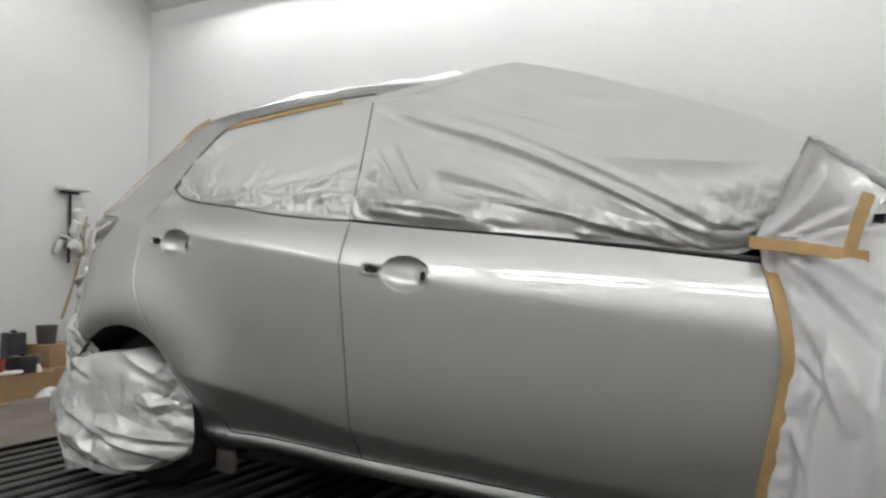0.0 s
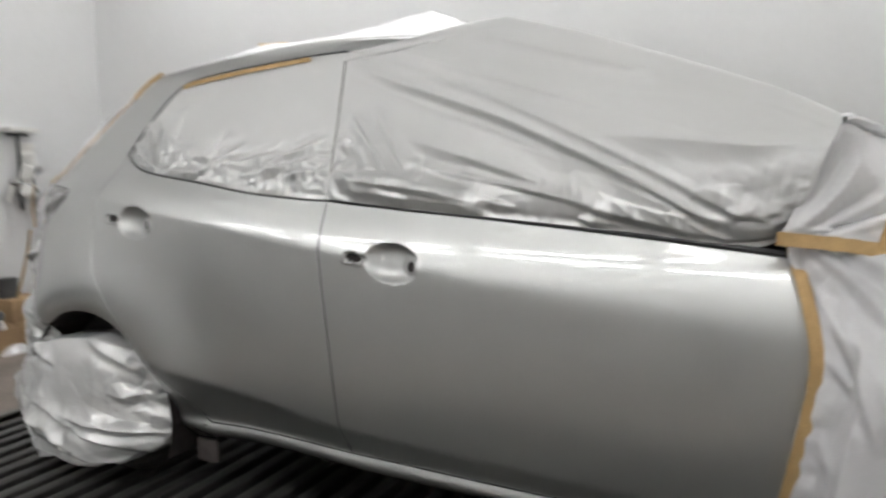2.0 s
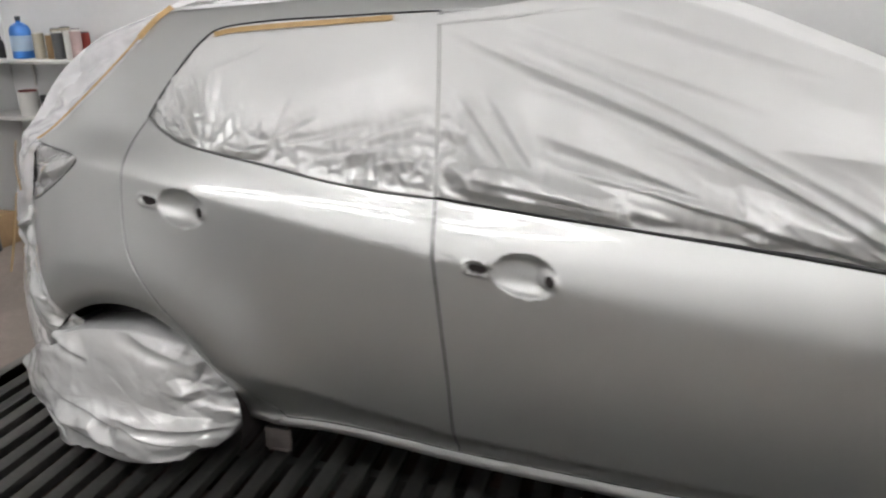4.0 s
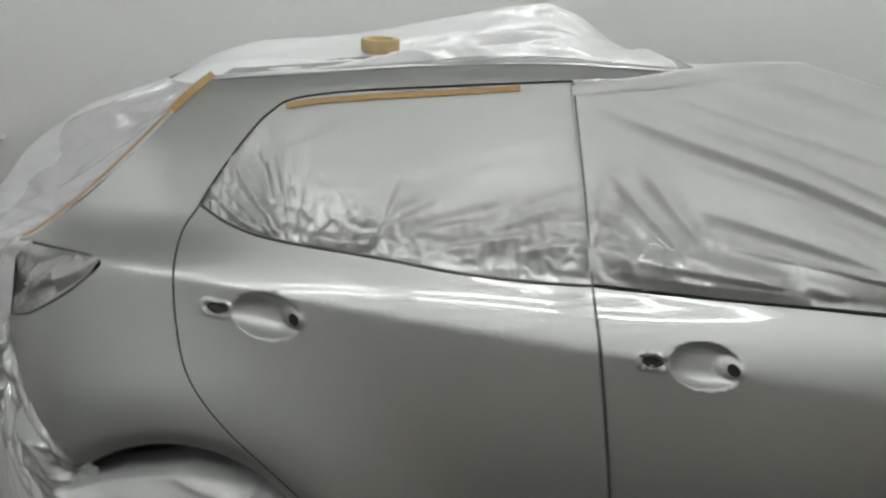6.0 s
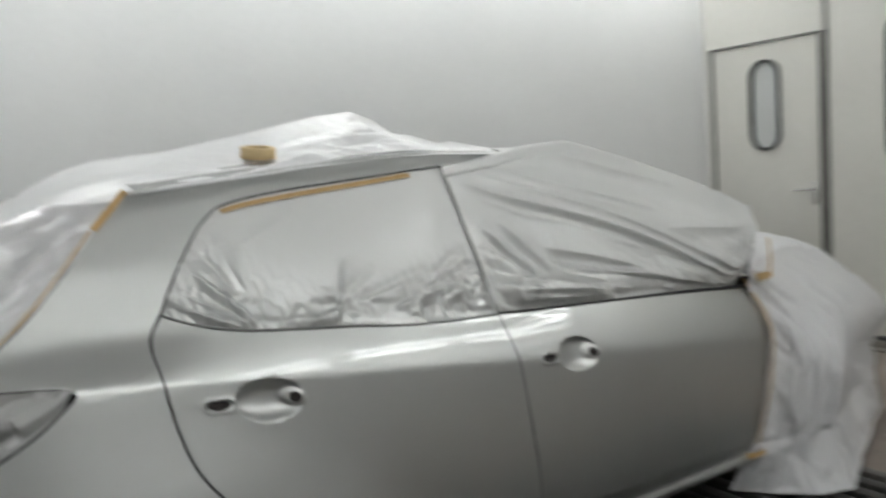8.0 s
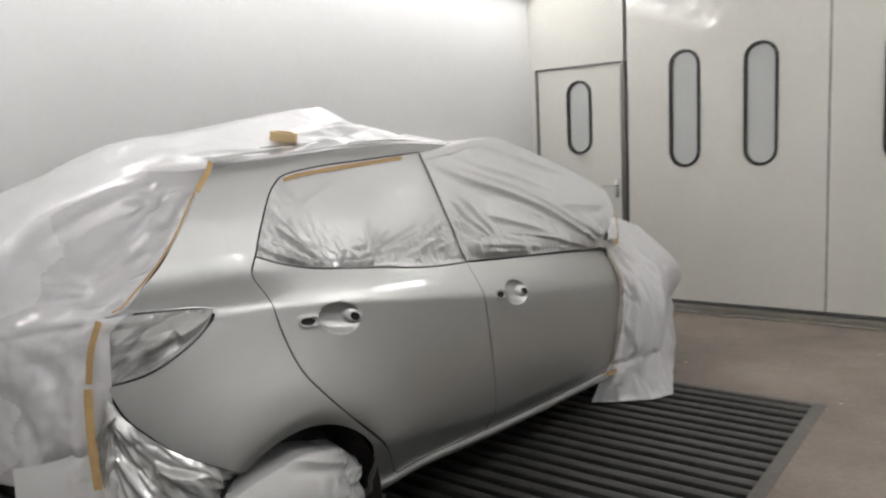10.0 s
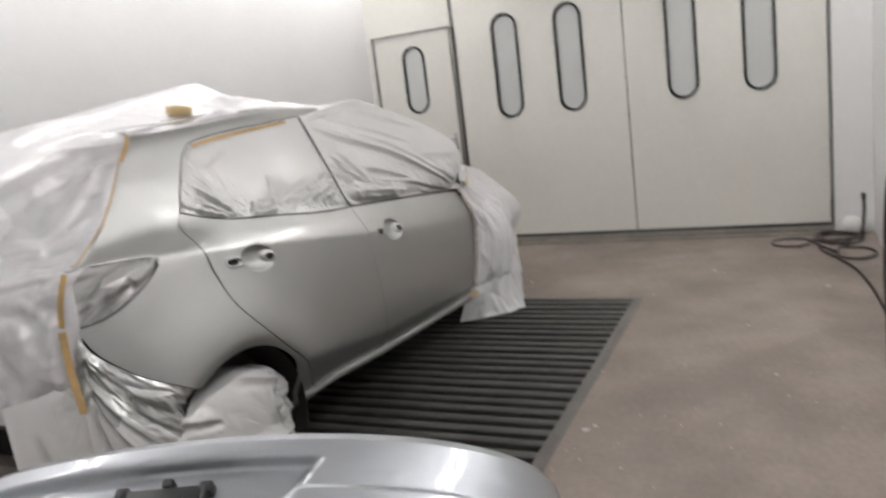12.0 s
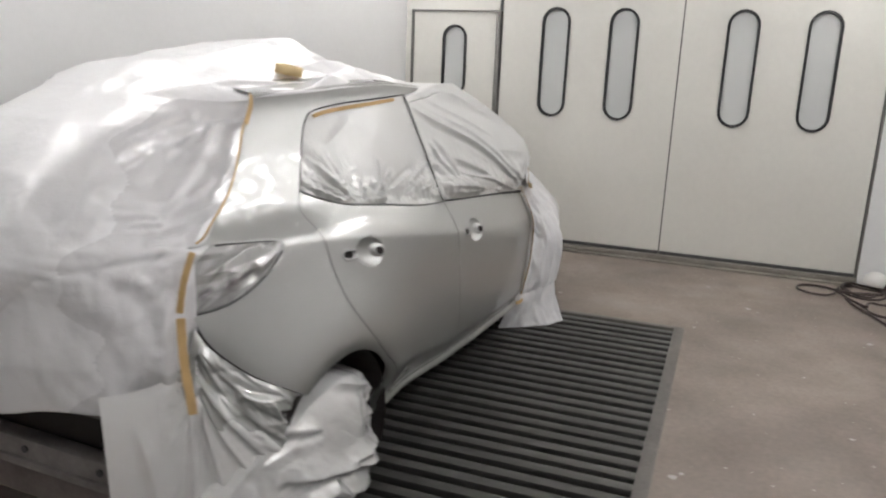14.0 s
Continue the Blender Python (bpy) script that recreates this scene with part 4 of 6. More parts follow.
def fold(a, b, p0, p1, width, height, fade=0.25):
    """One long crease from p0 to p1: a sharp ridge beside a shallow valley."""
    p0, p1 = np.array(p0), np.array(p1)
    d = p1 - p0
    L = np.hypot(*d)
    d /= L
    t = (a - p0[0]) * d[0] + (b - p0[1]) * d[1]
    n = -(a - p0[0]) * d[1] + (b - p0[1]) * d[0]
    n = n + 0.006 * np.sin(t * 6 + p0[0] * 5)
    ends = np.clip(t / (fade * L), 0, 1) * np.clip((L - t) / (fade * L), 0, 1)
    width = width * (0.6 + 0.7 * np.clip(t / L, 0, 1))
    ridge = np.where(n > 0, np.exp(-n / width), np.exp(n / (3.0 * width)))
    return height * ends * (ridge - 0.6 * np.exp(-((n - 1.8 * width) / (1.5 * width)) ** 2))


def film_thing(name, verts, faces, material, label, category="masking film", normals=None, crisp=0):
    ob = obj(name, verts, faces, material, None, "", smooth=True, normals=normals)
    if crisp:
        ob.data.set_sharp_from_angle(angle=radians(crisp))
    ob.matrix_world = CAR
    tagged(ob, label, category)
    return ob


def settle(G, N, P, slack, lo, hi, rounds, bend, pin):
    """Lets a sheet with more cloth than its base has room for buckle into folds.
    G, N: base grid and its normals; P: first shape; slack: surplus along rows and columns; lo, hi: reach along N; pin: nodes held fast."""
    nu, nv = G.shape[:2]
    su, sv = 1 + slack[0], 1 + slack[1]
    free = np.where(pin, 0.0, 1.0)[..., None]

    def dist(d):
        return np.sqrt((d * d).sum(-1, keepdims=True)) + 1e-9

    links = []
    for du, dv, k, short in ((1, 0, 1.0, 0), (0, 1, 1.0, 0), (1, 1, 0.7, 0), (1, -1, 0.7, 0), (2, 0, bend, 1), (0, 2, bend, 1), (4, 0, bend * 0.6, 1), (0, 4, bend * 0.6, 1)):
        for first in range(2 * max(du, abs(dv))):
            step = max(du, abs(dv))
            if du:
                rows = np.array([i for i in range(nu - du) if (i // step) % 2 == first // step and i % step == first % step])
                if not len(rows):
                    continue
                a0, b0 = rows[0], rows[0] + du
                ia, ib = slice(a0, nu - du, 2 * step), slice(b0, nu, 2 * step)
                ja, jb = (slice(None), slice(None)) if dv == 0 else (slice(0, nv - 1), slice(1, nv)) if dv > 0 else (slice(1, nv), slice(0, nv - 1))
            else:
                cols = [j for j in range(nv - dv) if (j // step) % 2 == first // step and j % step == first % step]
                if not cols:
                    continue
                ia = ib = slice(None)
                ja, jb = slice(cols[0], nv - dv, 2 * step), slice(cols[0] + dv, nv, 2 * step)
            A, B = G[ia, ja], G[ib, jb]
            m = min(A.shape[0], B.shape[0]), min(A.shape[1], B.shape[1])
            f = (su if dv == 0 else sv if du == 0 else np.sqrt(su * sv))[ia, ja][:m[0], :m[1], None]
            w = free[ia, ja][:m[0], :m[1]], free[ib, jb][:m[0], :m[1]]
            links.append((ia, ja, ib, jb, m, dist(B[:m[0], :m[1]] - A[:m[0], :m[1]]) * f, k, short, w[0] / np.maximum(w[0] + w[1], 1), w[1] / np.maximum(w[0] + w[1], 1)))
    P = P.copy()
    lo, hi = (np.broadcast_to(v, (nu, nv)) for v in (lo, hi))
    for r in range(rounds):
        for ia, ja, ib, jb, m, L, k, short, wa, wb in links:
            A, B = P[ia, ja][:m[0], :m[1]], P[ib, jb][:m[0], :m[1]]
            d = B - A
            l = dist(d)
            c = d * (k * (1 - L / l))
            A += c * wa
            B -= c * wb
        h = ((P - G) * N).sum(-1)
        P += N * ((np.clip(h, lo, hi) - h) * free[..., 0])[..., None]
    return P


def normals_of(G):
    n = np.cross(np.gradient(G, axis=0), np.gradient(G, axis=1))
    return n / (np.linalg.norm(n, axis=2, keepdims=True) + 1e-9)


def enlarge(D, rows, cols, shape):
    """Bilinear blow-up of a coarse grid known at the given rows and columns."""
    r, c = np.arange(shape[0]), np.arange(shape[1])
    a = np.stack([np.stack([np.interp(c, cols, D[i, :, k]) for k in range(3)], -1) for i in range(len(rows))])
    i = np.clip(np.searchsorted(rows, r, side="right") - 1, 0, len(rows) - 2)
    f = ((r - np.array(rows)[i]) / (np.array(rows)[i + 1] - np.array(rows)[i]))[:, None, None]
    f = f * f * (3 - 2 * f) * 0.35 + f * 0.65
    return a[i] * (1 - f) + a[i + 1] * f


def cloth(G, disp, slack=None, lo=-0.004, hi=0.06, rounds=60, bend=0.12, coarse=4, after=None, flip=False):
    """A film from a grid of base points: disp is its first height, slack the surplus that buckles, first in large folds, then in small ones; after: folds laid on last."""
    G = np.asarray(G, float)
    nu, nv = G.shape[:2]
    N = -normals_of(G) if flip else normals_of(G)
    V = G + N * disp[..., None]
    if slack is not None:
        slack = [np.broadcast_to(k, (nu, nv)) for k in slack]
        lo, hi = np.broadcast_to(lo, (nu, nv)), np.broadcast_to(hi, (nu, nv))

        def rim(shape):
            pin = np.zeros(shape, bool)
            pin[0] = pin[-1] = pin[:, 0] = pin[:, -1] = True
            return pin

        rows, cols = sorted(set(range(0, nu, coarse)) | {nu - 1}), sorted(set(range(0, nv, coarse)) | {nv - 1})
        at = np.ix_(rows, cols)
        big = settle(G[at], N[at], V[at], [k[at] for k in slack], lo[at], hi[at], 3 * rounds, bend, rim((len(rows), len(cols))))
        V = V + enlarge(big - V[at], rows, cols, (nu, nv))
        V = settle(G, N, V, [0.6 * k for k in slack], lo, hi, 6, bend, rim((nu, nv)))
    if after is not None:
        V = V + N * after[..., None]
    return V


def film_grid(name, V, material, label, category="masking film", mask=None, crisp=0):
    nu, nv = V.shape[:2]
    idx = np.arange(nu * nv).reshape(nu, nv)
    quads = np.stack([idx[:-1, :-1], idx[1:, :-1], idx[1:, 1:], idx[:-1, 1:]], -1)
    quads = quads.reshape(-1, 4) if mask is None else quads[mask[:-1, :-1]]
    return film_thing(name, V.reshape(-1, 3), quads.tolist(), material, label, category, crisp=crisp)


def sheet(name, G, disp, material, label, category="masking film", crisp=0, **kw):
    return film_grid(name, cloth(G, disp, **kw), material, label, category, crisp=crisp)


def coords(G):
    """Arc-length coordinates of a grid, in metres."""
    a = np.concatenate([np.zeros((1, G.shape[1])), np.cumsum(np.linalg.norm(np.diff(G, axis=0), axis=2), 0)])
    b = np.concatenate([np.zeros((G.shape[0], 1)), np.cumsum(np.linalg.norm(np.diff(G, axis=1), axis=2), 1)], 1)
    return a, b


def C(f, a, b, *args, **kw):
    return f(a.ravel(), b.ravel(), *args, **kw).reshape(a.shape)


def tape_strip(points, width, label, out=0.004, facing=(0, -1.0, 0.25)):
    """A strip of masking tape laid along points (already on the surface), with slightly torn edges."""
    pts = np.array(spline(points, 8))
    V, F = [], []
    for k, p in enumerate(pts):
        d = pts[min(k + 1, len(pts) - 1)] - pts[max(k - 1, 0)]
        side = np.cross(d, np.array(facing))
        side /= np.linalg.norm(side) + 1e-9
        w = width * (0.5 + 0.02 * math.sin(k * 1.9) + 0.015 * math.sin(k * 4.7))
        n = np.array(facing) / np.linalg.norm(facing)
        for q in (-w, w):
            V.append(p + side * q + n * out)
        for q in (-w, w):
            V.append(p + side * q + n * (out - 0.0025))
    m = len(pts)
    for k in range(m - 1):
        a, b = 4 * k, 4 * k + 4
        F += [(a, b, b + 1, a + 1), (a + 3, b + 3, b + 2, a + 2), (a + 2, b + 2, b, a), (a + 1, b + 1, b + 3, a + 3)]
    F += [(0, 1, 3, 2), (4 * m - 4, 4 * m - 2, 4 * m - 1, 4 * m - 3)]
    ob = obj("masking_tape_strip", V, F, TAPE, None)
    ob.matrix_world = CAR
    tagged(ob, label, "masking tape", "tape strips on the car")
    return ob


def on_side(x, z, off=0.0):
    return (x, -float(half_width(x, z, cups=False)) - off, z)


# ---- rear side window: film taut above, bunched along the waist and fanned out in the rear corner
def along(line, n):
    line = np.array(spline(line, 8))
    t = np.concatenate([[0], np.cumsum(np.linalg.norm(np.diff(line, axis=0), axis=1))])
    return np.stack([np.interp(np.linspace(0, t[-1], n), t, line[:, k]) for k in range(line.shape[1])], -1)


nu, nv = 260, 110
low_edge, top_edge = along(BELT_LINE, nu + 2)[2:], along(WIN_REAR, nu + 2)[2:]
vs = np.linspace(-0.006, 1.006, nv)[None, :, None]
PQ = low_edge[:, None, :] * (1 - vs) + top_edge[:, None, :] * vs
x, z = PQ[..., 0], PQ[..., 1]
G = np.stack([x, -(half_width(x, z, False) - 0.004), z], -1)
zb = smooth_interp(x.ravel(), BELT).reshape(x.shape)
up = np.clip((z - zb) / 0.36, 0, 1)
fan = np.exp(-(np.hypot(x - 0.14, z - 1.15) / 0.13) ** 2)
foot_ = np.exp(-(up / 0.24) ** 2)
knot = np.exp(-(np.hypot(x - 0.93, z - 1.05) / 0.10) ** 2)
turn = np.arctan2(z - 1.04, 0.27 - x)            # creases of the fan run out of one point on the waist
facets = 0.036 * C(crumple, 0.22 * turn, 0.15 * np.hypot(x - 0.27, z - 1.04), 26, 6, along=math.pi / 2, stretch=1.7, octaves=2) * fan
facets += 0.022 * C(crumple, x, z, 19, 3, along=0.45, stretch=1.6, octaves=2) * foot_ * (1 - fan)
facets += 0.016 * C(crumple, x, z, 32, 8, along=-0.3, stretch=1.4) * knot
facets += 0.010 * C(crumple, x, z, 5, 4, along=0.9, stretch=1.8) * np.exp(-(up / 0.45) ** 2)
facets += 0.0016 * C(crumple, x, z, 5, 5, along=0.3, stretch=2.0)
h = 0.004 * C(crumple, x, z, 7, 9, along=0.4, stretch=1.4) * foot_
for p0, p1, wd, ht in (((0.07, 1.16), (0.24, 1.07), 0.006, 0.012), ((0.09, 1.19), (0.25, 1.075), 0.006, 0.012), ((0.12, 1.24), (0.26, 1.08), 0.007, 0.012), ((0.15, 1.28), (0.27, 1.08), 0.008, 0.010),
                       ((0.30, 1.07), (0.38, 1.13), 0.006, 0.010), ((0.40, 1.07), (0.62, 1.16), 0.009, 0.012), ((0.46, 1.06), (0.53, 1.21), 0.007, 0.012), ((0.50, 1.09), (0.80, 1.13), 0.008, 0.012),
                       ((0.62, 1.06), (0.92, 1.10), 0.008, 0.014), ((0.70, 1.09), (0.94, 1.16), 0.009, 0.012), ((0.78, 1.05), (0.95, 1.07), 0.006, 0.010), ((0.22, 1.27), (0.45, 1.36), 0.014, 0.005)):
    facets += 0.8 * C(fold, x, z, p0, p1, wd, ht)
rim = np.minimum(np.minimum(np.linspace(0, 1, nv)[None, :], np.linspace(1, 0, nv)[None, :]) * 0.35, (np.linspace(1, 0, nu) * 0.93)[:, None])
slack = 0.05 * fan + 0.045 * foot_ + 0.06 * knot
sheet("window_film", G, h * np.clip(rim / 0.02, 0, 1), FILM_WINDOW, "crumpled film with silver overspray over the rear side window", slack=(slack, 0.7 * slack), lo=-0.001, hi=0.04, rounds=20, bend=0.12, after=np.maximum(facets, -0.010) * np.clip(rim / 0.02, 0, 1))

# ---- front side window, pillar and windscreen: one big loose sheet
nu, nv = 320, 180
us = np.linspace(0, 1, nu)
X0 = 0.930 + us * 1.34
rid_x = (0.92, 1.10, 1.25, 1.45, 1.65, 1.90, 2.15, 2.27)
rid_z = (1.425, 1.442, 1.462, 1.476, 1.415, 1.325, 1.228, 1.165)
rid_y = (0.566, 0.555, 0.545, 0.560, 0.585, 0.630, 0.665, 0.690)
G = np.zeros((nu, nv, 3))
for i, u in enumerate(us):
    xb = X0[i] - 0.10 * u ** 6
    zb = float(smooth_interp(xb, BELT)) + 0.003 + 0.045 * np.clip((u - 0.86) / 0.14, 0, 1) ** 2
    yb = float(half_width(min(xb, 2.2), zb, False)) + 0.002
    xr, zr, yr = X0[i], np.interp(X0[i], rid_x, rid_z), np.interp(X0[i], rid_x, rid_y)
    xc, zc = X0[i] + 0.05 + 0.15 * u, zr + 0.030 - 0.075 * u
    for j in range(nv):
        v = j / (nv - 1)
        if v < 0.7:
            k = v / 0.7
            lean = 0.035 * np.interp(X0[i], (1.0, 1.6, 2.2), (0.0, 1.0, 1.6))
            xw = xb + (xr - xb) * k - 0.10 * (1 - k) * 0
            G[i, j] = (xw, -(yb + (yr - yb) * k + lean * math.sin(math.pi * k)), zb + (zr - zb) * k)
            if k < 1 and i < nu * 0.1:
                zz = G[i, j, 2]
        else:
            k = (v - 0.7) / 0.3
            G[i, j] = (xr + (xc - xr) * k, -yr + (yr + 0.10) * k, zr + (zc - zr) * math.sin(0.5 * math.pi * k))
# the sheet hangs straight along the pillar gap
for j in range(nv):
    k = j / (nv - 1) / 0.7
    if k <= 1:
        z0 = G[0, j, 2]
        xg = np.interp(z0, [p[1] for p in B_GAP[::-1]], [p[0] for p in B_GAP[::-1]]) - 0.005
        G[:, j, 0] += (xg - G[0, j, 0]) * np.exp(-us / 0.12)
near = np.exp(-(us / 0.17) ** 2)[:, None] * (np.arange(nv) / (nv - 1) < 0.66)[None, :]
G[..., 1] += near * (-(half_width(np.clip(G[..., 0], 0.9, 2.2), G[..., 2], False) + 0.003) - G[..., 1])
x, z = G[..., 0], G[..., 2]
a, b = x.copy(), coords(G)[1]
up = np.clip(b / 0.42, 0, 2)
bunch = np.exp(-(b / 0.13) ** 2)
knot = np.exp(-(np.hypot(a - 1.02, b - 0.09) / 0.13) ** 2)
front = np.exp(-(np.hypot(a - 2.13, b - 0.06) / 0.14) ** 2)
facets = 0.040 * C(crumple, a, b, 15, 21, along=-0.22, stretch=1.8, octaves=2) * bunch
facets += 0.020 * C(crumple, a, b, 28, 24, along=-0.6, stretch=1.4) * knot + 0.014 * C(crumple, a, b, 22, 25, along=0.2, stretch=1.4) * front
facets += 0.016 * C(crumple, a, b, 4.5, 22, along=-0.45, stretch=2.2) * np.exp(-(b / 0.40) ** 2)
facets += 0.014 * C(crumple, a, b, 3.0, 26, along=-0.2, stretch=2.0) * np.clip((b - 0.35) / 0.15, 0, 1)
h = 0.004 * C(crumple, a, b, 5, 23, along=-0.3, stretch=1.4) * bunch
long_folds = 0
for p0, p1, wd, ht in (((2.12, 0.03), (0.95, 0.44), 0.011, 0.026), ((2.05, 0.10), (1.00, 0.47), 0.014, 0.012), ((1.75, 0.30), (1.02, 0.50), 0.014, 0.008), ((1.90, 0.40), (1.25, 0.54), 0.016, 0.008), ((1.17, 0.08), (0.99, 0.27), 0.008, 0.016), ((1.22, 0.09), (1.06, 0.29), 0.012, 0.018),
                       ((1.62, 0.09), (1.20, 0.20), 0.012, 0.020), ((1.75, 0.055), (1.22, 0.13), 0.009, 0.016), ((2.00, 0.025), (1.40, 0.10), 0.009, 0.014), ((1.45, 0.025), (1.02, 0.055), 0.006, 0.010), ((2.20, 0.05), (1.90, 0.14), 0.010, 0.014), ((2.22, 0.24), (1.70, 0.22), 0.022, 0.010)):
    long_folds = long_folds + C(fold, a, b, p0, p1, wd, ht)
h += 0.012 * np.exp(-((up - 0.13) / 0.10) ** 2)
h *= np.clip(b / 0.02, 0, 1) * np.clip(us / 0.02, 0.1, 1)[:, None]
h += 0.02 * np.exp(-((x - 1.30) / 0.10) ** 2) * np.exp(-((b - 0.56) / 0.05) ** 2)
slack = 0.04 * bunch + 0.04 * knot + 0.05 * front
SCREEN_EDGE = G[-1, int(0.66 * nv):].copy()
sheet("window_film", G, np.maximum(h, -0.006), FILM_WINDOW, "large loose white film over the front window and windscreen", slack=(0.7 * slack, slack), lo=-0.006, hi=0.07, rounds=20, bend=0.12, after=np.maximum(long_folds + facets, -0.010) * np.clip(b / 0.02, 0, 1) * np.clip(us / 0.03, 0, 1)[:, None])

# ---- roof
us, ys = np.linspace(0, 1, 130), np.linspace(-0.475, 0.475, 110)
U, Y = np.meshgrid(us, ys, indexing="ij")
start = np.minimum(-0.20 + 0.23 * np.clip(np.abs(Y) / 0.43, 0, 1.0) ** 3.0, 0.03)
X = start + (1.19 + 0.03 * np.sin(Y * 9) - 0.03 * np.exp(-((Y + 0.47) / 0.10) ** 2) - start) * U
edge = np.interp(X, (-0.42, 0.03, 0.30, 0.59, 0.89, 1.20), (1.445, 1.452, 1.470, 1.488, 1.493, 1.476))
ridge = np.interp(X, (-0.30, -0.20, -0.10, 0.04, 0.32, 0.72, 0.92, 1.0, 1.10, 1.20), (1.46, 1.490, 1.515, 1.545, 1.568, 1.635, 1.658, 1.625, 1.555, 1.505))
k = np.clip((Y + 0.475) / 0.50, 0, 1)
Z = edge + (ridge - edge) * k ** 1.5 - 0.06 * np.clip((Y - 0.1) / 0.46, 0, 1) ** 2
# the back edge rolls over towards the tailgate
Z -= 0.038 * np.clip(1 - U / 0.16, 0, 1) ** 2 * np.clip((Y + 0.475) / 0.05, 0.3, 1)
# the side edge lies on the painted rail
lap = np.exp(-(Y + 0.475) / 0.03)
rail = np.interp(X, [p[0] for p in ROOF_EDGE[::-1]], [p[1] for p in ROOF_EDGE[::-1]]) - 0.013
rail_y = -(half_width(np.clip(X, 0.0, 1.2), rail, False) + 0.003)
on = np.clip((X + 0.06) / 0.08, 0, 1)
Z += lap * on * (rail - Z)
Y = Y + lap * on * (rail_y - Y)
G = np.stack([X, Y, Z], -1)
a, b = coords(G)
h = 0.014 * C(crumple, a, b, 5, 31, along=0.2, stretch=2.0) + 0.005 * C(crumple, a, b, 11, 32, along=0.6)
h += 0.006 * C(crumple, a, b, 11, 33) * np.exp(-((Y + 0.44) / 0.06) ** 2) * (X < 0.75)
for p0, p1, wd, ht in (((0.25, 0.05), (1.2, 0.22), 0.02, 0.018), ((0.2, 0.02), (0.7, 0.12), 0.012, 0.014), ((0.7, 0.30), (1.5, 0.30), 0.03, 0.02), ((0.1, 0.3), (0.6, 0.05), 0.014, 0.012), ((1.0, 0.05), (1.45, 0.35), 0.02, 0.012)):
    h += C(fold, a, b, p0, p1, wd, ht)
h *= np.clip(b / 0.05, 0.03, 1) * np.clip(U / 0.06, 0.1, 1)
ROOF_BACK = G[0].copy()
sheet("roof_film", G, h, FILM, "bunched white film laid over the roof")

# ---- tailgate: from the roof over the back, round the corner to the tape, loose hem at the bottom
hz = (1.46, 1.36, 1.22, 1.10, 1.00, 0.86, 0.74, 0.62, 0.55)
hx = (-0.19, -0.43, -0.612, -0.705, -0.735, -0.745, -0.75, -0.735, -0.71)     # along the middle
cx = (0.045, -0.060, -0.197, -0.340, -0.452, -0.472, -0.486, -0.500, -0.50)     # along the tape
nz, ny = 150, 200
G = np.zeros((nz, ny, 3))
for i in range(nz):
    q = i / (nz - 1)
    z = 1.462 + (0.615 - 1.462) * q
    xm, xc = (float(np.interp(-z, [-v for v in hz], t)) for t in (hx, cx))
    yc = float(half_width(min(xc, 0.03), min(z, 1.445), False)) + 0.003
    for j in range(ny):
        v = j / (ny - 1) * 2 - 1          # -1 the tape, 0 middle, beyond: the far side
        y = yc * v
        bow = abs(v) ** 3.2
        G[i, j] = (xm + (xc - xm) * bow - 0.02 * math.sin(math.pi * min(1, abs(v))), y, z + (0.012 * math.sin(v * 9) - 0.05 * (1 - abs(v))) * q ** 6 + 0.035 * (1 - abs(v)) * (1 - q) ** 3)
# its top edge hangs on from the back of the roof film
for j in range(ny):
    target = np.array([np.interp(G[0, j, 1], ROOF_BACK[:, 1], ROOF_BACK[:, k]) for k in range(3)])
    delta = target - G[0, j]
    for i in range(nz):
        G[i, j] += delta * max(0.0, 1 - i / (nz - 1) / 0.3) ** 2
a, b = coords(G)
h = 0.008 * C(crumple, a, b, 3.2, 41, along=0.5, stretch=2.0) + 0.003 * C(crumple, a, b, 8, 42, along=0.9, stretch=1.5)
h += 0.006 * C(crumple, a, b, 12, 43) * np.exp(-(b / 0.10) ** 2)
for p0, p1, wd, ht in (((0.04, 0.10), (0.50, 0.42), 0.030, 0.045), ((0.08, 0.07), (0.55, 0.17), 0.016, 0.035), ((0.02, 0.15), (0.35, 0.40), 0.02, 0.02), ((0.45, 0.0), (0.62, 0.32), 0.014, 0.026), ((0.50, 0.02), (0.52, 0.40), 0.02, 0.022),
                       ((0.55, 0.55), (0.85, 0.05), 0.03, 0.014), ((0.62, 0.02), (0.80, 0.45), 0.02, 0.02), ((0.35, 0.05), (0.50, 0.20), 0.010, 0.016), ((0.28, 0.03), (0.42, 0.10), 0.008, 0.014), ((0.7, 0.3), (1.0, 0.7), 0.03, 0.02)):
    h += C(fold, a, b, p0, p1, wd, ht)
# a hollow where the sheet spans behind the lamp
h -= 0.03 * np.exp(-((G[..., 2] - 0.97) / 0.07) ** 2) * np.exp(-((G[..., 1] + 0.42) / 0.16) ** 2)
vv = np.linspace(-1, 1, ny)[None, :]
h += 0.030 * np.exp(-((vv + 0.82) / 0.12) ** 2) * np.clip((G[..., 2] - 1.02) / 0.12, 0, 1) * np.clip((1.47 - G[..., 2]) / 0.08, 0, 1)
h *= np.clip(b / 0.03, 0.1, 1) * np.clip(a / 0.05, 0.1, 1)
glossy = np.arange(ny)[None, :] < (32 + 7 * np.sin(np.arange(nz) * 0.09) + 3 * np.sin(np.arange(nz) * 0.26 + 1))[:, None]
h += 0.018 * C(crumple, a, b, 7, 44, along=0.15, stretch=2.0, octaves=3) * np.clip(b / 0.04, 0, 1) * np.exp(-(b / 0.24) ** 4) * np.clip(a / 0.12, 0, 1)
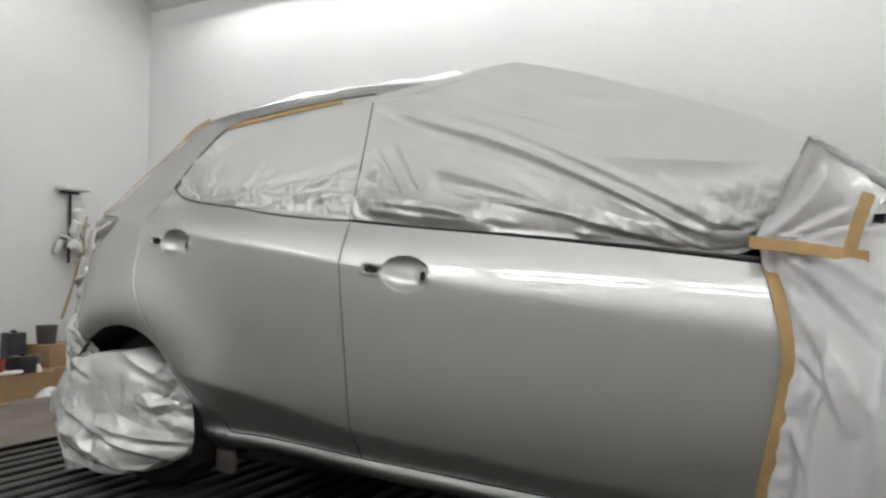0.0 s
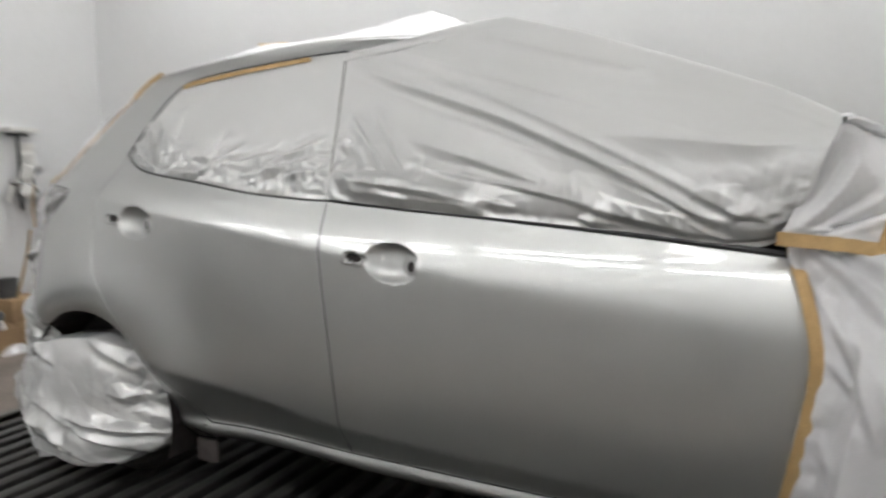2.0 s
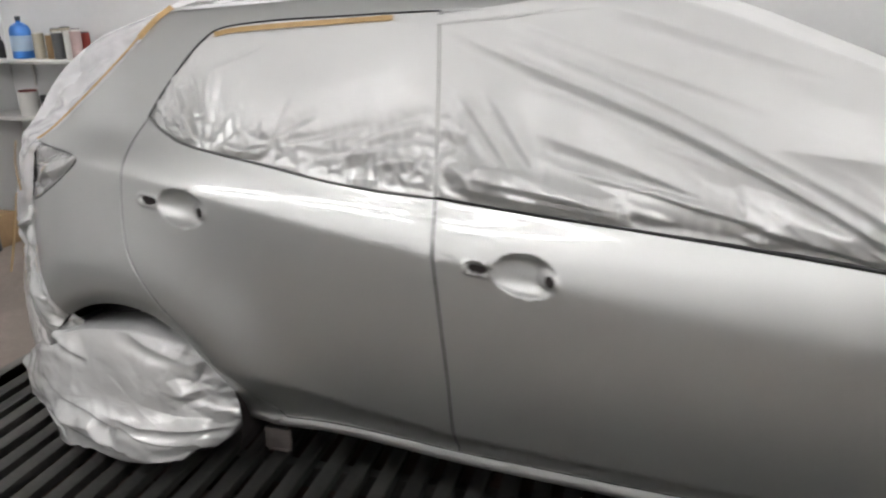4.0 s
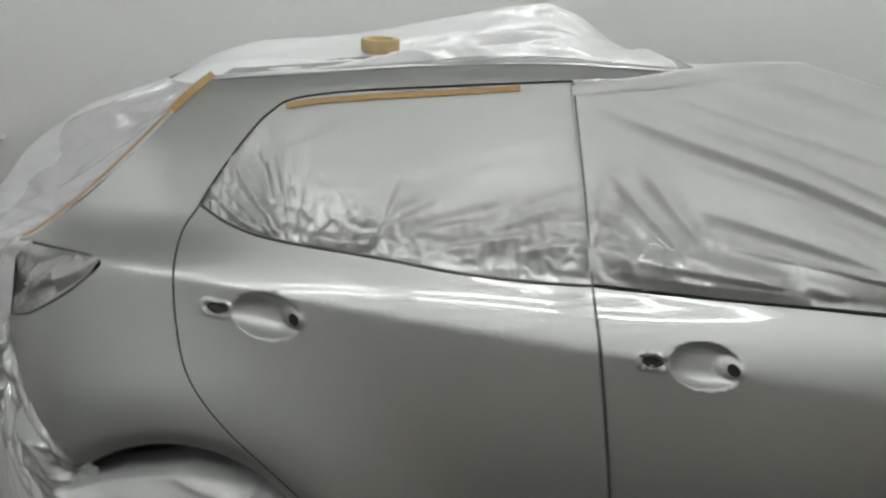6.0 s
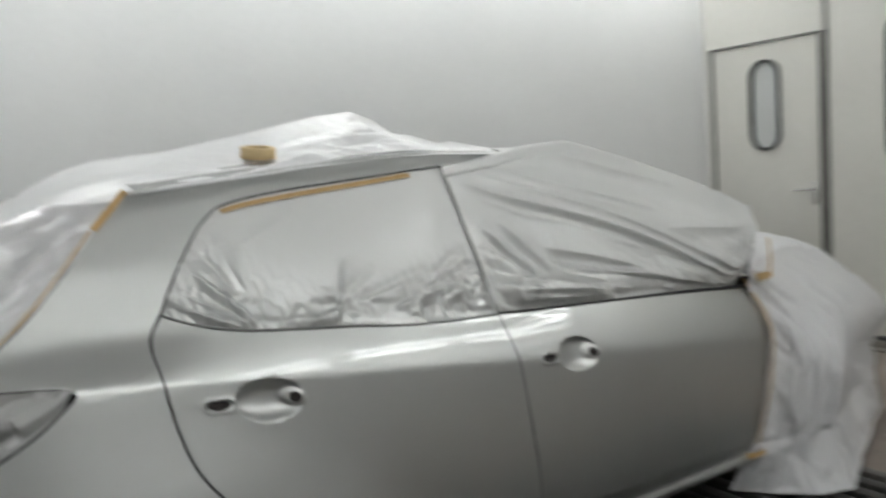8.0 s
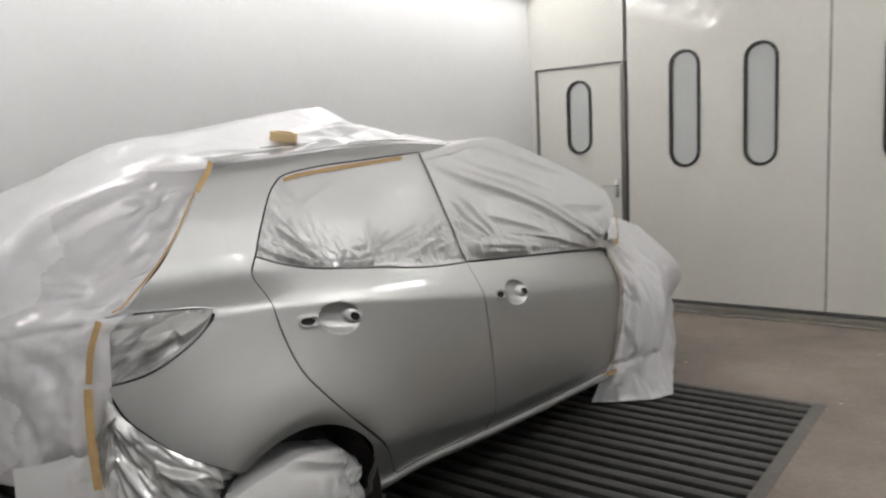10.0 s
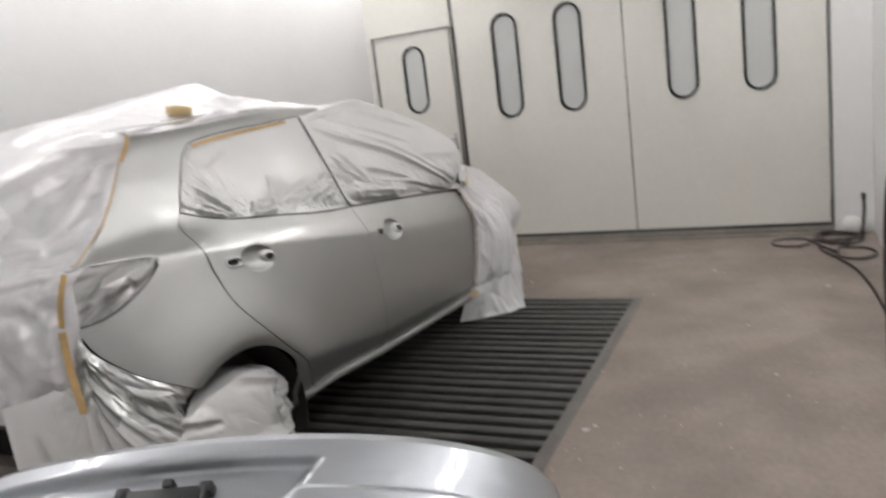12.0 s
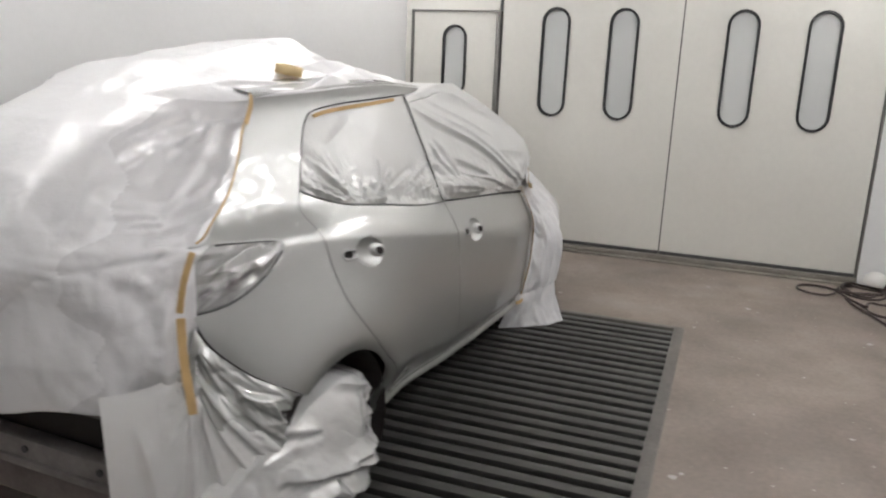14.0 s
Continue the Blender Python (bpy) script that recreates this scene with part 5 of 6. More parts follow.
# the top overlaps the roof film
lift = 0.004 - np.exp(-(a / 0.05) ** 2) * (0.0075 + 0.008 * np.exp(-(b / 0.06) ** 2))
band = np.exp(-(b / 0.24) ** 4) * np.clip(b / 0.04, 0, 1) * np.clip(a / 0.12, 0, 1)
facets = (0.062 * C(crumple, a, b, 10, 45, along=0.2, stretch=2.2, octaves=2) + 0.012 * C(crumple, a, b, 24, 46, along=0.3, stretch=1.6)) * band
V = cloth(G, h + lift, (0.02 * band, 0.05 * band), -0.05, 0.06, 20, 0.1, after=np.minimum(facets, 0.012))
film_grid("tailgate_film", V, FILM, "white film draped over the tailgate with a loose hem", mask=~glossy)
film_grid("tailgate_edge_film", V, FILM_EDGE, "glossy layered film along the rear pillar tape", mask=glossy)

# ---- tail lamp under stretched film
nu, nv = 120, 70
lamp_low = along([(-0.492, 0.92), (-0.480, 0.858), (-0.40, 0.876), (-0.312, 0.918), (-0.230, 0.971), (-0.184, 1.024)], nu + 1)[:-1]
lamp_top = along([(-0.475, 1.038), (-0.44, 1.041), (-0.33, 1.041), (-0.25, 1.036), (-0.184, 1.025)], nu + 1)[:-1]
vs = np.linspace(-0.02, 1.01, nv)[None, :, None]
PQ = lamp_low[:, None, :] * (1 - vs) + lamp_top[:, None, :] * vs
x, z = PQ[..., 0], PQ[..., 1]
G = np.stack([x, -(half_width(x, z, False) - 0.005), z], -1)
facets = 0.034 * C(crumple, x, z, 19, 51, along=0.70, stretch=2.2, octaves=2)
h = 0.004 * C(crumple, x, z, 10, 52, along=0.7, stretch=1.4)
hem = np.clip(np.minimum(np.linspace(0, 1, nv) * 4 - 0.5, np.linspace(1, 0, nv) * 8), 0, 1)[None, :]
slack = 0.005 * np.exp(-(np.hypot(x + 0.37, (z - 0.975) * 1.2) / 0.16) ** 4) + 0.0005
sheet("tail_lamp_film", G, h, FILM_LAMP, "crumpled clear film stretched over the tail lamp", slack=(slack, slack), lo=-0.006, hi=0.03, rounds=15, bend=0.12, coarse=3, after=facets * hem)

# ---- rear corner below the bumper line: from under the tailgate hem round the corner, hanging to the floor behind the wheel
nz, nx = 140, 150
top = [(-0.690, -0.47, 0.665), (-0.645, -0.53, 0.675), (-0.583, -0.58, 0.69), (-0.525, -0.616, 0.73), (-0.494, -0.626, 0.82)]
for p in BUMPER_LINE[2::3] + [(-0.212, 0.548)]:
    top.append((p[0] - 0.004, -(float(half_width(p[0], p[1], False)) - 0.008), p[1] + 0.005))
foot = [(-0.705, -0.51, 0.16), (-0.655, -0.555, 0.06), (-0.60, -0.595, 0.02), (-0.54, -0.635, 0.012), (-0.49, -0.68, 0.012), (-0.44, -0.73, 0.02), (-0.36, -0.77, 0.03), (-0.28, -0.79, 0.05), (-0.22, -0.80, 0.07)]


TOPL, FOOTL = along(top, nx), along(foot, nx)
G = np.zeros((nx, nz, 3))
for i in range(nx):
    for j in range(nz):
        v = j / (nz - 1)
        G[i, j] = TOPL[i] + (FOOTL[i] - TOPL[i]) * v
        bulge = 0.018 * math.sin(math.pi * v)
        G[i, j, 1] -= bulge * 0.8
        G[i, j, 0] -= bulge * 0.5 * (1 - i / nx)
        G[i, j, 1] += 0.12 * max(0.0, (i / nx - 0.78) / 0.22) ** 2 * min(1.0, v * 5)
a, b = coords(G)
h = 0.034 * C(crumple, a, b, 6, 61, along=0.5, stretch=1.7, octaves=3) * np.exp(-((a - 0.50) / 0.30) ** 2) * np.exp(-(b / 0.35) ** 2)
h += 0.008 * C(crumple, a, b, 4, 62, along=1.3, stretch=2.5)
for p0, p1, wd, ht in (((0.26, 0.12), (0.40, 0.66), 0.018, 0.035), ((0.27, 0.14), (0.56, 0.48), 0.016, 0.030), ((0.28, 0.13), (0.62, 0.30), 0.014, 0.028), ((0.24, 0.14), (0.22, 0.66), 0.016, 0.020), ((0.30, 0.06), (0.62, 0.18), 0.010, 0.022), ((0.34, 0.04), (0.62, 0.10), 0.008, 0.016), ((0.08, 0.10), (0.14, 0.45), 0.016, 0.014), ((0.36, 0.30), (0.60, 0.60), 0.016, 0.022)):
    h += C(fold, a, b, p0, p1, wd, ht)
h *= np.clip(b / 0.03, 0.05, 1)
shiny = np.exp(-((b - 0.08) / 0.12) ** 2) * np.clip((a - 0.14) / 0.1, 0, 1)
facets = (0.040 * C(crumple, a, b, 19, 63, along=0.1, stretch=1.5, octaves=2) + 0.008 * C(crumple, a, b, 40, 64, along=0.3)) * shiny * np.clip(b / 0.03, 0, 1)
V = cloth(G, 0.6 * h, slack=(0.02 * shiny + 0.004, 0.05 * shiny + 0.004), lo=-0.004, hi=0.06, rounds=20, bend=0.1, after=np.maximum(facets, -0.006) + 0.3 * np.maximum(h, -0.005) * (1 - shiny), flip=True)
band = (b < 0.19 + 0.03 * np.sin(a * 23) + 0.015 * np.sin(a * 57)) & (a > 0.20 + 0.25 * b)
film_grid("corner_film", V, FILM_REAR, "white film hanging in folds below the rear corner", mask=~band)
film_grid("corner_edge_film", V, FILM_SHINE, "crinkled silvery clear film under the bumper line", mask=band)

# ---- film bag over the rear wheel
nr, na = 100, 280
G = np.zeros((na, nr, 3))
for i in range(na):
    t = 2 * math.pi * i / (na - 1) + 0.6
    ct, st = math.cos(t), math.sin(t)
    low_ = 0.5 - 0.5 * st
    back = max(0.0, -ct)
    for j in range(nr):
        q = j / (nr - 1)
        if q < 0.72:
            r = q / 0.72
            y = -0.80 - 0.055 * (1 - r * r) - 0.05 * low_ * r
        else:
            k = (q - 0.72) / 0.28
            r = 1.0 + 0.04 * math.sin(math.pi * k) - 0.10 * k * k * low_
            y = -0.80 - 0.05 * low_ + 0.20 * k
        full = (0.62 if ct < 0 else 0.72) if st < 0 else (0.78 if ct < 0 else 0.95)
        wx = math.copysign(abs(ct) ** full, ct)
        wz = math.copysign(abs(st) ** (0.80 if st < 0 else 1.0), st)
        tilt = 0.055 * wx * r * max(0.0, -st) if ct > 0 else 0.0
        shift = -0.045 * max(0.0, st) * max(0.0, wx)
        xw = -0.018 + (0.325 + 0.03 * low_ + 0.16 * back * min(1.0, 0.55 + low_)) * r * wx + shift
        y += 0.11 * float(np.clip((xw - 0.06) / 0.28, 0, 1)) ** 1.3 + 0.10 * float(np.clip((-0.26 - xw) / 0.28, 0, 1)) ** 1.5
        G[i, j] = (xw, y, 0.305 + 0.25 * r * wz * (0.84 if st > 0 else 0.90) + tilt)
G[-1] = G[0]
X_, Z_ = G[..., 0], G[..., 2]
frill = np.exp(-(np.hypot(X_ - 0.25, Z_ - 0.38) / 0.12) ** 2)
hang = np.clip((0.36 - Z_) / 0.15, 0.25, 1)
laid = 0.030 * C(crumple, X_, Z_ - 0.35 * X_ * X_, 16, 71, along=-0.22, stretch=1.8, octaves=2) * hang
laid += 0.045 * C(crumple, X_, Z_, 22, 73) * frill + 0.018 * C(crumple, X_, Z_, 16, 74, along=0.3) * np.clip((-0.12 - X_) / 0.15, 0, 1)
h = 0.010 * C(crumple, X_, Z_, 5, 72, along=-0.3, stretch=1.6)
for p0, p1, wd, ht in (((0.25, 0.14), (-0.36, 0.34), 0.012, 0.030), ((0.12, 0.09), (-0.38, 0.26), 0.012, 0.026), ((0.30, 0.20), (-0.10, 0.27), 0.012, 0.020), ((0.22, 0.10), (-0.20, 0.14), 0.010, 0.022), ((-0.15, 0.42), (-0.36, 0.48), 0.012, 0.024), ((0.22, 0.40), (-0.05, 0.53), 0.012, 0.014)):
    laid = laid + C(fold, X_, Z_, p0, p1, wd, ht)
N = -normals_of(G)
N[:, :5] = (0, -1, 0)
film_grid("wheel_film", G + N * (h + np.maximum(laid, -0.02))[..., None], FILM_WHEEL, "crumpled film bag over the rear wheel", "wheel cover")

# ---- front wing and bonnet under a big sheet that reaches the floor
nu, nv = 190, 190
G = np.zeros((nu, nv, 3))
for i in range(nu):
    u = i / (nu - 1)
    x = 2.20 + 1.20 * u ** 1.4
    top = np.interp(x, (2.20, 2.35, 2.6, 3.0, 3.4), (0.91, 0.95, 0.96, 0.91, 0.74))
    we = np.interp(x, (2.20, 2.30, 2.40, 2.6, 3.0, 3.4), (0.765, 0.705, 0.645, 0.59, 0.51, 0.40))
    out = np.interp(x, (2.20, 2.26, 2.38, 2.50, 2.8, 3.2, 3.4), (0.0, 0.02, 0.07, 0.105, 0.0, -0.12, -0.2))
    foot = np.interp(x, (2.20, 2.26, 2.36, 2.50, 2.8, 3.2, 3.4), (-0.66, -0.79, -0.91, -0.97, -0.84, -0.68, -0.6))
    for j in range(nv):
        v = j / (nv - 1)
        if v < 0.3:
            k = v / 0.3
            y, zz = -we * k + 0.05 * (1 - k), top + 0.05 * (1 - k ** 2) - 0.02 * k ** 6
            xx = x + 0.14 * (1 - k)
        else:
            k = (v - 0.3) / 0.7
            zz = (top - 0.02) * (1 - k) + 0.012
            flank = -float(half_width(min(x, 2.22), max(zz, 0.24), False)) - 0.006 - out * min(1, k * 2.0)
            ease = min(1, k * 2.4)
            y = -we + (flank + we) * ease * (2 - ease)
            if zz < 0.26:
                kk = (0.26 - zz) / 0.25
                y = flank + (foot - flank) * kk
            edge = float(np.interp(zz, [p[1] for p in DOOR_FRONT[::-1]], [p[0] for p in DOOR_FRONT[::-1]])) - 0.008
            xx = x + (edge - 2.20) * (1 - u) ** 8
            y += 0.012 * math.exp(-u * 40)
        G[i, j] = (xx, y, zz)
a, b = coords(G)
h = 0.030 * C(crumple, a, b, 7.5, 81, along=0.9, stretch=1.5, octaves=2)
h += 0.008 * C(crumple, a, b, 9, 83, along=0.7) * np.exp(-(a / 0.14) ** 2)
for p0, p1, wd, ht in (((0.0, 0.80), (0.22, 1.05), 0.010, 0.02), ((0.02, 0.78), (0.30, 0.95), 0.012, 0.022), ((0.05, 1.0), (0.18, 1.25), 0.010, 0.02), ((0.03, 1.08), (0.12, 1.16), 0.006, 0.016), ((0.10, 0.95), (0.13, 1.55), 0.016, 0.024), ((0.22, 1.0), (0.26, 1.6), 0.020, 0.03),
                       ((0.34, 0.9), (0.36, 1.6), 0.022, 0.03), ((0.05, 1.25), (0.2, 1.5), 0.014, 0.02), ((0.45, 0.8), (0.8, 1.5), 0.02, 0.02), ((0.02, 1.3), (0.05, 1.65), 0.012, 0.016)):
    h += C(fold, a, b, p0, p1, wd, ht)
h *= np.clip((a - 0.03) / 0.05, 0.0, 1) * np.clip((b.max(1)[:, None] - b) / 0.02, 0.3, 1)
slack = 0.012 + 0.03 * np.exp(-((a - 0.08) / 0.10) ** 2) * (b > 0.3)
sheet("front_cover_film", G, -1.0 * h, FILM, "white sheet over the bonnet and wing down to the floor", slack=(slack, 0.7 * slack), lo=-0.06, hi=0.03, rounds=20, bend=0.06, after=-0.5 * h)

# ---- the web of film between the rolled front hem of the windscreen sheet and the wing
nu, nv = 120, 90
low_line = along([(2.150, -0.765, 0.905), (2.26, -0.715, 0.890), (2.37, -0.655, 0.878), (2.395, -0.640, 0.95), (2.425, -0.60, 1.010), (2.49, -0.40, 0.99), (2.57, -0.05, 0.985)], nu)
top_line = along([tuple(p + np.array((0.004, 0, -0.004))) for p in SCREEN_EDGE[::6]], nu)
vs = np.linspace(0, 1, nv)[None, :, None]
G = low_line[:, None, :] * (1 - vs) + top_line[:, None, :] * vs
us = np.linspace(0, 1, nu)[:, None]
swell = np.sin(math.pi * vs[..., 0]) * np.clip(np.sin(math.pi * np.minimum(us * 1.4, 1)), 0, 1)
G[..., 1] -= 0.015 * swell
G[..., 0] += 0.020 * swell
a, b = coords(G)
facets = 0.014 * C(crumple, a, b, 8, 91, along=1.1, stretch=1.8, octaves=2)
for p0, p1, wd, ht in (((0.02, 0.02), (0.10, 0.24), 0.014, 0.022), ((0.05, 0.02), (0.20, 0.14), 0.010, 0.014), ((0.04, 0.03), (0.22, 0.03), 0.008, 0.012)):
    facets += C(fold, a, b, p0, p1, wd, ht)
web = sheet("pillar_film", G, 0 * a, FILM, "white film gathered at the foot of the windscreen pillar", after=facets * np.clip(b / 0.03, 0, 1) * np.clip(a / 0.03, 0, 1) * np.clip((b.max(1)[:, None] - b) / 0.03, 0, 1))
hem = along([tuple(p) for p in SCREEN_EDGE[4::6]], 60)
bm = bmesh.new()
rings = []
for k, p in enumerate(hem):
    q = k / 59
    d = hem[min(k + 1, 59)] - hem[max(k - 1, 0)]
    d /= np.linalg.norm(d)
    up_ = np.array((0.0, 0.0, 1.0)) - d * d[2]
    out = np.cross(up_, d)
    r = 0.010 + 0.026 * q ** 0.7 + 0.003 * math.sin(k * 0.7)
    rings.append([bm.verts.new(tuple(p + (0.75 * r) * math.sin(t) * up_ + r * math.cos(t) * out + 0.002 * math.sin(5 * t + k * 0.3) * out)) for t in np.linspace(0, 2 * math.pi, 22)])
for p, q in zip(rings, rings[1:]):
    for k in range(21):
        bm.faces.new((p[k], p[k + 1], q[k + 1], q[k]))
part("rolled_hem", bm, FILM, web, "loosely rolled front hem of the film")

# ---- strips of tape
tape_strip([on_side(x - 0.010, z, 0.004) for x, z in C_TAPE[6:-2:3]], 0.006, "narrow ochre tape edge down the rear pillar")
tape_strip([on_side(x - 0.004, z, 0.007) for x, z in C_TAPE[0:7:2]], 0.018, "ochre tape along the rear pillar edge")
tape_strip([(-0.482, -0.622, 1.044), (-0.510, -0.614, 0.965), (-0.520, -0.604, 0.878)], 0.018, "ochre tape across the tail lamp film", 0.008, (-0.8, -0.6, 0.0))
tape_strip([(-0.525, -0.612, 0.868), (-0.540, -0.632, 0.75), (-0.553, -0.668, 0.610)], 0.024, "ochre tape down the rear corner film", 0.014, (-0.8, -0.6, 0.0))
tape_strip([on_side(0.235, 1.372, 0.003), on_side(0.30, 1.384, 0.003), on_side(0.45, 1.397, 0.003), on_side(0.62, 1.408, 0.003), on_side(0.80, 1.419, 0.003)], 0.014, "ochre tape along the top of the side window")
tape_strip([on_side(2.178, 0.895, 0.012), on_side(2.184, 0.862, 0.012), on_side(2.212, 0.77, 0.012), on_side(2.230, 0.675, 0.012), on_side(2.226, 0.585, 0.012), on_side(2.199, 0.439, 0.012), on_side(2.160, 0.245, 0.012)], 0.030, "ochre tape down the front door edge", 0.004, (0.5, -1.0, 0.2))
tape_strip([(2.14, -0.780, 0.905), (2.26, -0.728, 0.890), (2.335, -0.700, 0.878), (2.385, -0.678, 0.871)], 0.030, "ochre tape across the wing film", 0.024, (0.4, -0.9, 0.2))
tape_strip([(2.340, -0.698, 0.864), (2.362, -0.690, 0.945), (2.386, -0.667, 1.020)], 0.030, "ochre tape rising towards the windscreen", 0.024, (0.4, -0.9, 0.2))
tape_strip([(2.10, -0.765, 0.205), (2.15, -0.772, 0.200), (2.21, -0.775, 0.205)], 0.022, "ochre tape at the sill end")

# roll of tape left on the roof
bm = bmesh.new()
prof = [(0.036, 0.0), (0.050, 0.0), (0.052, 0.003), (0.052, 0.031), (0.050, 0.034), (0.036, 0.034)]
n = 32
rings = [[bm.verts.new((r * math.cos(2 * math.pi * k / n), r * math.sin(2 * math.pi * k / n), z)) for k in range(n)] for r, z in prof]
for p, q in zip(rings, rings[1:] + rings[:1]):
    for k in range(n):
        bm.faces.new((p[k], p[(k + 1) % n], q[(k + 1) % n], q[k]))
bmesh.ops.recalc_face_normals(bm, faces=bm.faces)
roll = part("tape_roll", bm, ROLL)
roll.matrix_world = CAR @ pose(0.44, -0.30, 1.507, 10, 2, 0)
tagged(roll, "roll of ochre masking tape lying on the roof film", "masking tape")

# ---------------------------------------------------------------- loose things
def thing(ob, label, category, group=""):
    return tagged(ob, label, category, group)


# ---- removed rear bumper, laid face up on a low trestle
bump = empty("bumper_cover", pose(-3.089, 1.249, 0.824, 0, 59.6, 21.2))
thing(bump, "removed silver rear bumper cover lying face up on a trestle", "car bumper")


def step(v, at, k):
    return 1 / (1 + math.exp(max(-60, min(60, (at - v) * k))))


def bumper_point(s, v, off=0.0):
    """s from -1 to 1 across the car, v from 0 (top flange) to 1 (lower lip)."""
    prof_v = (0, 0.04, 0.06, 0.085, 0.12, 0.2, 0.36, 0.55, 0.72, 0.88, 1.0)
    px = np.interp(v, prof_v, (0.085, 0.048, 0.030, 0.016, 0.004, -0.018, -0.035, -0.05, -0.045, -0.015, 0.03))
    pz = np.interp(v, prof_v, (0, 0.003, 0.003, 0.0, -0.007, -0.033, -0.11, -0.205, -0.295, -0.385, -0.44))
    a, g = abs(s), (1 if s > 0 else -1)
    y = 0.721 * math.sin(0.5 * math.pi * min(1.0, a) ** 0.94) * g
    x = 0.285 * a ** 1.933 + 0.05 * a * a
    nx, ny = -(1 - 0.8 * a ** 3), 0.9 * a ** 3 * g
    z = pz + 0.065 * a ** 6 * (1 - 0.6 * v) - 0.02 * a * a
    # wide recess for the plate, with slanted ends, and a ledge running on from its corner
    wide = 1 - step(-y if y < 0 else y - 0.17, 0.272 - 0.26 * (v - 0.305), 260)
    inset = 0.030 * wide * step(v, 0.300, 150) * (1 - step(v, 0.70, 90))
    ledge = 0.012 * (1 - wide) * step(v, 0.452, 220) * (1 - 0.5 * step(v, 0.62, 30))
    d = -px + off - inset + ledge
    return (x + nx * d, y + ny * d, z)


for name, off, material, label in (("skin", 0.0, SILVER_COOL_LIT, "silver painted outer skin"), ("inner_face", -0.004, BLACK, "dark unpainted inner face")):
    ns, nv = 220, 150
    V = [bumper_point(-1 + 2 * i / (ns - 1), j / (nv - 1), off) for i in range(ns) for j in range(nv)]
    F = []
    for i in range(ns - 1):
        for j in range(nv - 1):
            f = (i * nv + j, (i + 1) * nv + j, (i + 1) * nv + j + 1, i * nv + j + 1)
            F.append(f if off < 0 else f[::-1])
    obj(name, V, F, material, bump, label, smooth=True)
bm = bmesh.new()
add_box(bm, (-0.034, -0.058, -0.24), (-0.006, 0.088, -0.135), 0.004)
for y in (-0.080, 0.085):
    add_box(bm, (-0.036, y, -0.150), (-0.008, y + 0.026, -0.128), 0.004)
    add_box(bm, (-0.038, y + 0.008, -0.24), (-0.010, y + 0.018, -0.14), 0.002)
add_box(bm, (-0.038, 0.0, -0.135), (-0.010, 0.02, -0.118), 0.003)
bracket = part("plate_bracket", bm, BLACK, bump, "black number plate lamp bracket")
part("lamp_insert", box((-0.037, -0.03, -0.215), (-0.0345, 0.055, -0.165), 0.001), WHITE, bracket, "pale lamp insert")

stand = empty("trestle", pose(-3.089, 1.249, 0, 0, 0, 21.2))
thing(stand, "grey tubular steel trestle under the loose bumper", "trestle")
for x, z in ((0.045, 0.732), (-0.345, 0.556)):
    part("top_bar", tube([(x, -0.34, z), (x, 0.34, z)], 0.016, 10), GREYP, stand)
for y in (-0.30, 0.30):
    for x, z, dx in ((0.045, 0.732, 0.06), (-0.345, 0.556, -0.03)):
        part("leg", tube([(x, y, z), (x + dx, y, 0.0)], 0.014, 8), GREYP, stand)
    part("spreader", tube([(-0.36, y, 0.30), (0.08, y, 0.30)], 0.009, 8), GREYP, stand)

# ---- air hose: coil by the doors, along the wall foot, up and over a hook on the near wall
pts = []
for k in range(46):              # loose main coil
    a = 2 * math.pi * k / 18 + 0.6
    r = 0.155 + 0.030 * math.sin(k * 0.37) + 0.012 * math.sin(k * 1.1)
    pts.append((2.16 + 1.05 * r * math.cos(a), -0.235 + 0.022 * math.sin(k * 0.5) + 0.95 * r * math.sin(a), 0.012 + 0.012 * (k // 18) + 0.004 * math.sin(k * 0.7)))
for k in range(15):              # flat loop thrown to one side
    a = 2 * math.pi * k / 14 - 1.9
    pts.append((2.06 + 0.135 * math.cos(a), 0.115 + 0.145 * math.sin(a), 0.012 + 0.014 * (k < 2) + 0.010 * (k > 12)))
for k in range(15):              # second loop along the wall
    a = 2 * math.pi * k / 14 + 1.5
    pts.append((1.68 + 0.17 * math.cos(a), -0.29 + 0.125 * math.sin(a), 0.012 + 0.012 * (k > 11)))
pts += [(1.86, -0.06, 0.026), (1.72, -0.10, 0.013), (1.45, -0.20, 0.013), (1.2, -0.265, 0.013), (0.8, -0.31, 0.013), (0.3, -0.33, 0.013), (-0.2, -0.32, 0.013), (-0.6, -0.27, 0.013),
        (-0.82, -0.235, 0.03), (-0.875, -0.225, 0.14), (-0.84, -0.22, 0.35), (-0.80, -0.22, 0.60), (-0.815, -0.22, 0.76), (-0.90, -0.222, 0.92), (-1.06, -0.235, 1.03), (-1.30, -0.27, 1.10), (-1.62, -0.33, 1.13), (-1.95, -0.40, 1.15), (-2.15, -0.445, 1.15)]
hose = part("air_hose", tube(spline(pts, 4), 0.0085, 8), HOSE)
thing(hose, "dark red-brown rubber air hose coiled on the floor", "hose")
bm = tube([(-2.15, YN, 1.145), (-2.15, YN + 0.05, 1.145), (-2.15, YN + 0.055, 1.19)], 0.012, 8)
add_box(bm, (-2.20, YN, 1.09), (-2.10, YN + 0.006, 1.20), 0.003)
thing(part("wall_hook", bm, GREYP), "small steel hook on the long wall", "hook")
bm = tube(spline([(2.20, -0.36, 0.03), (2.26, -0.38, 0.09), (2.27, -0.39, 0.20), (2.245, -0.385, 0.30)], 6), 0.011, 8)
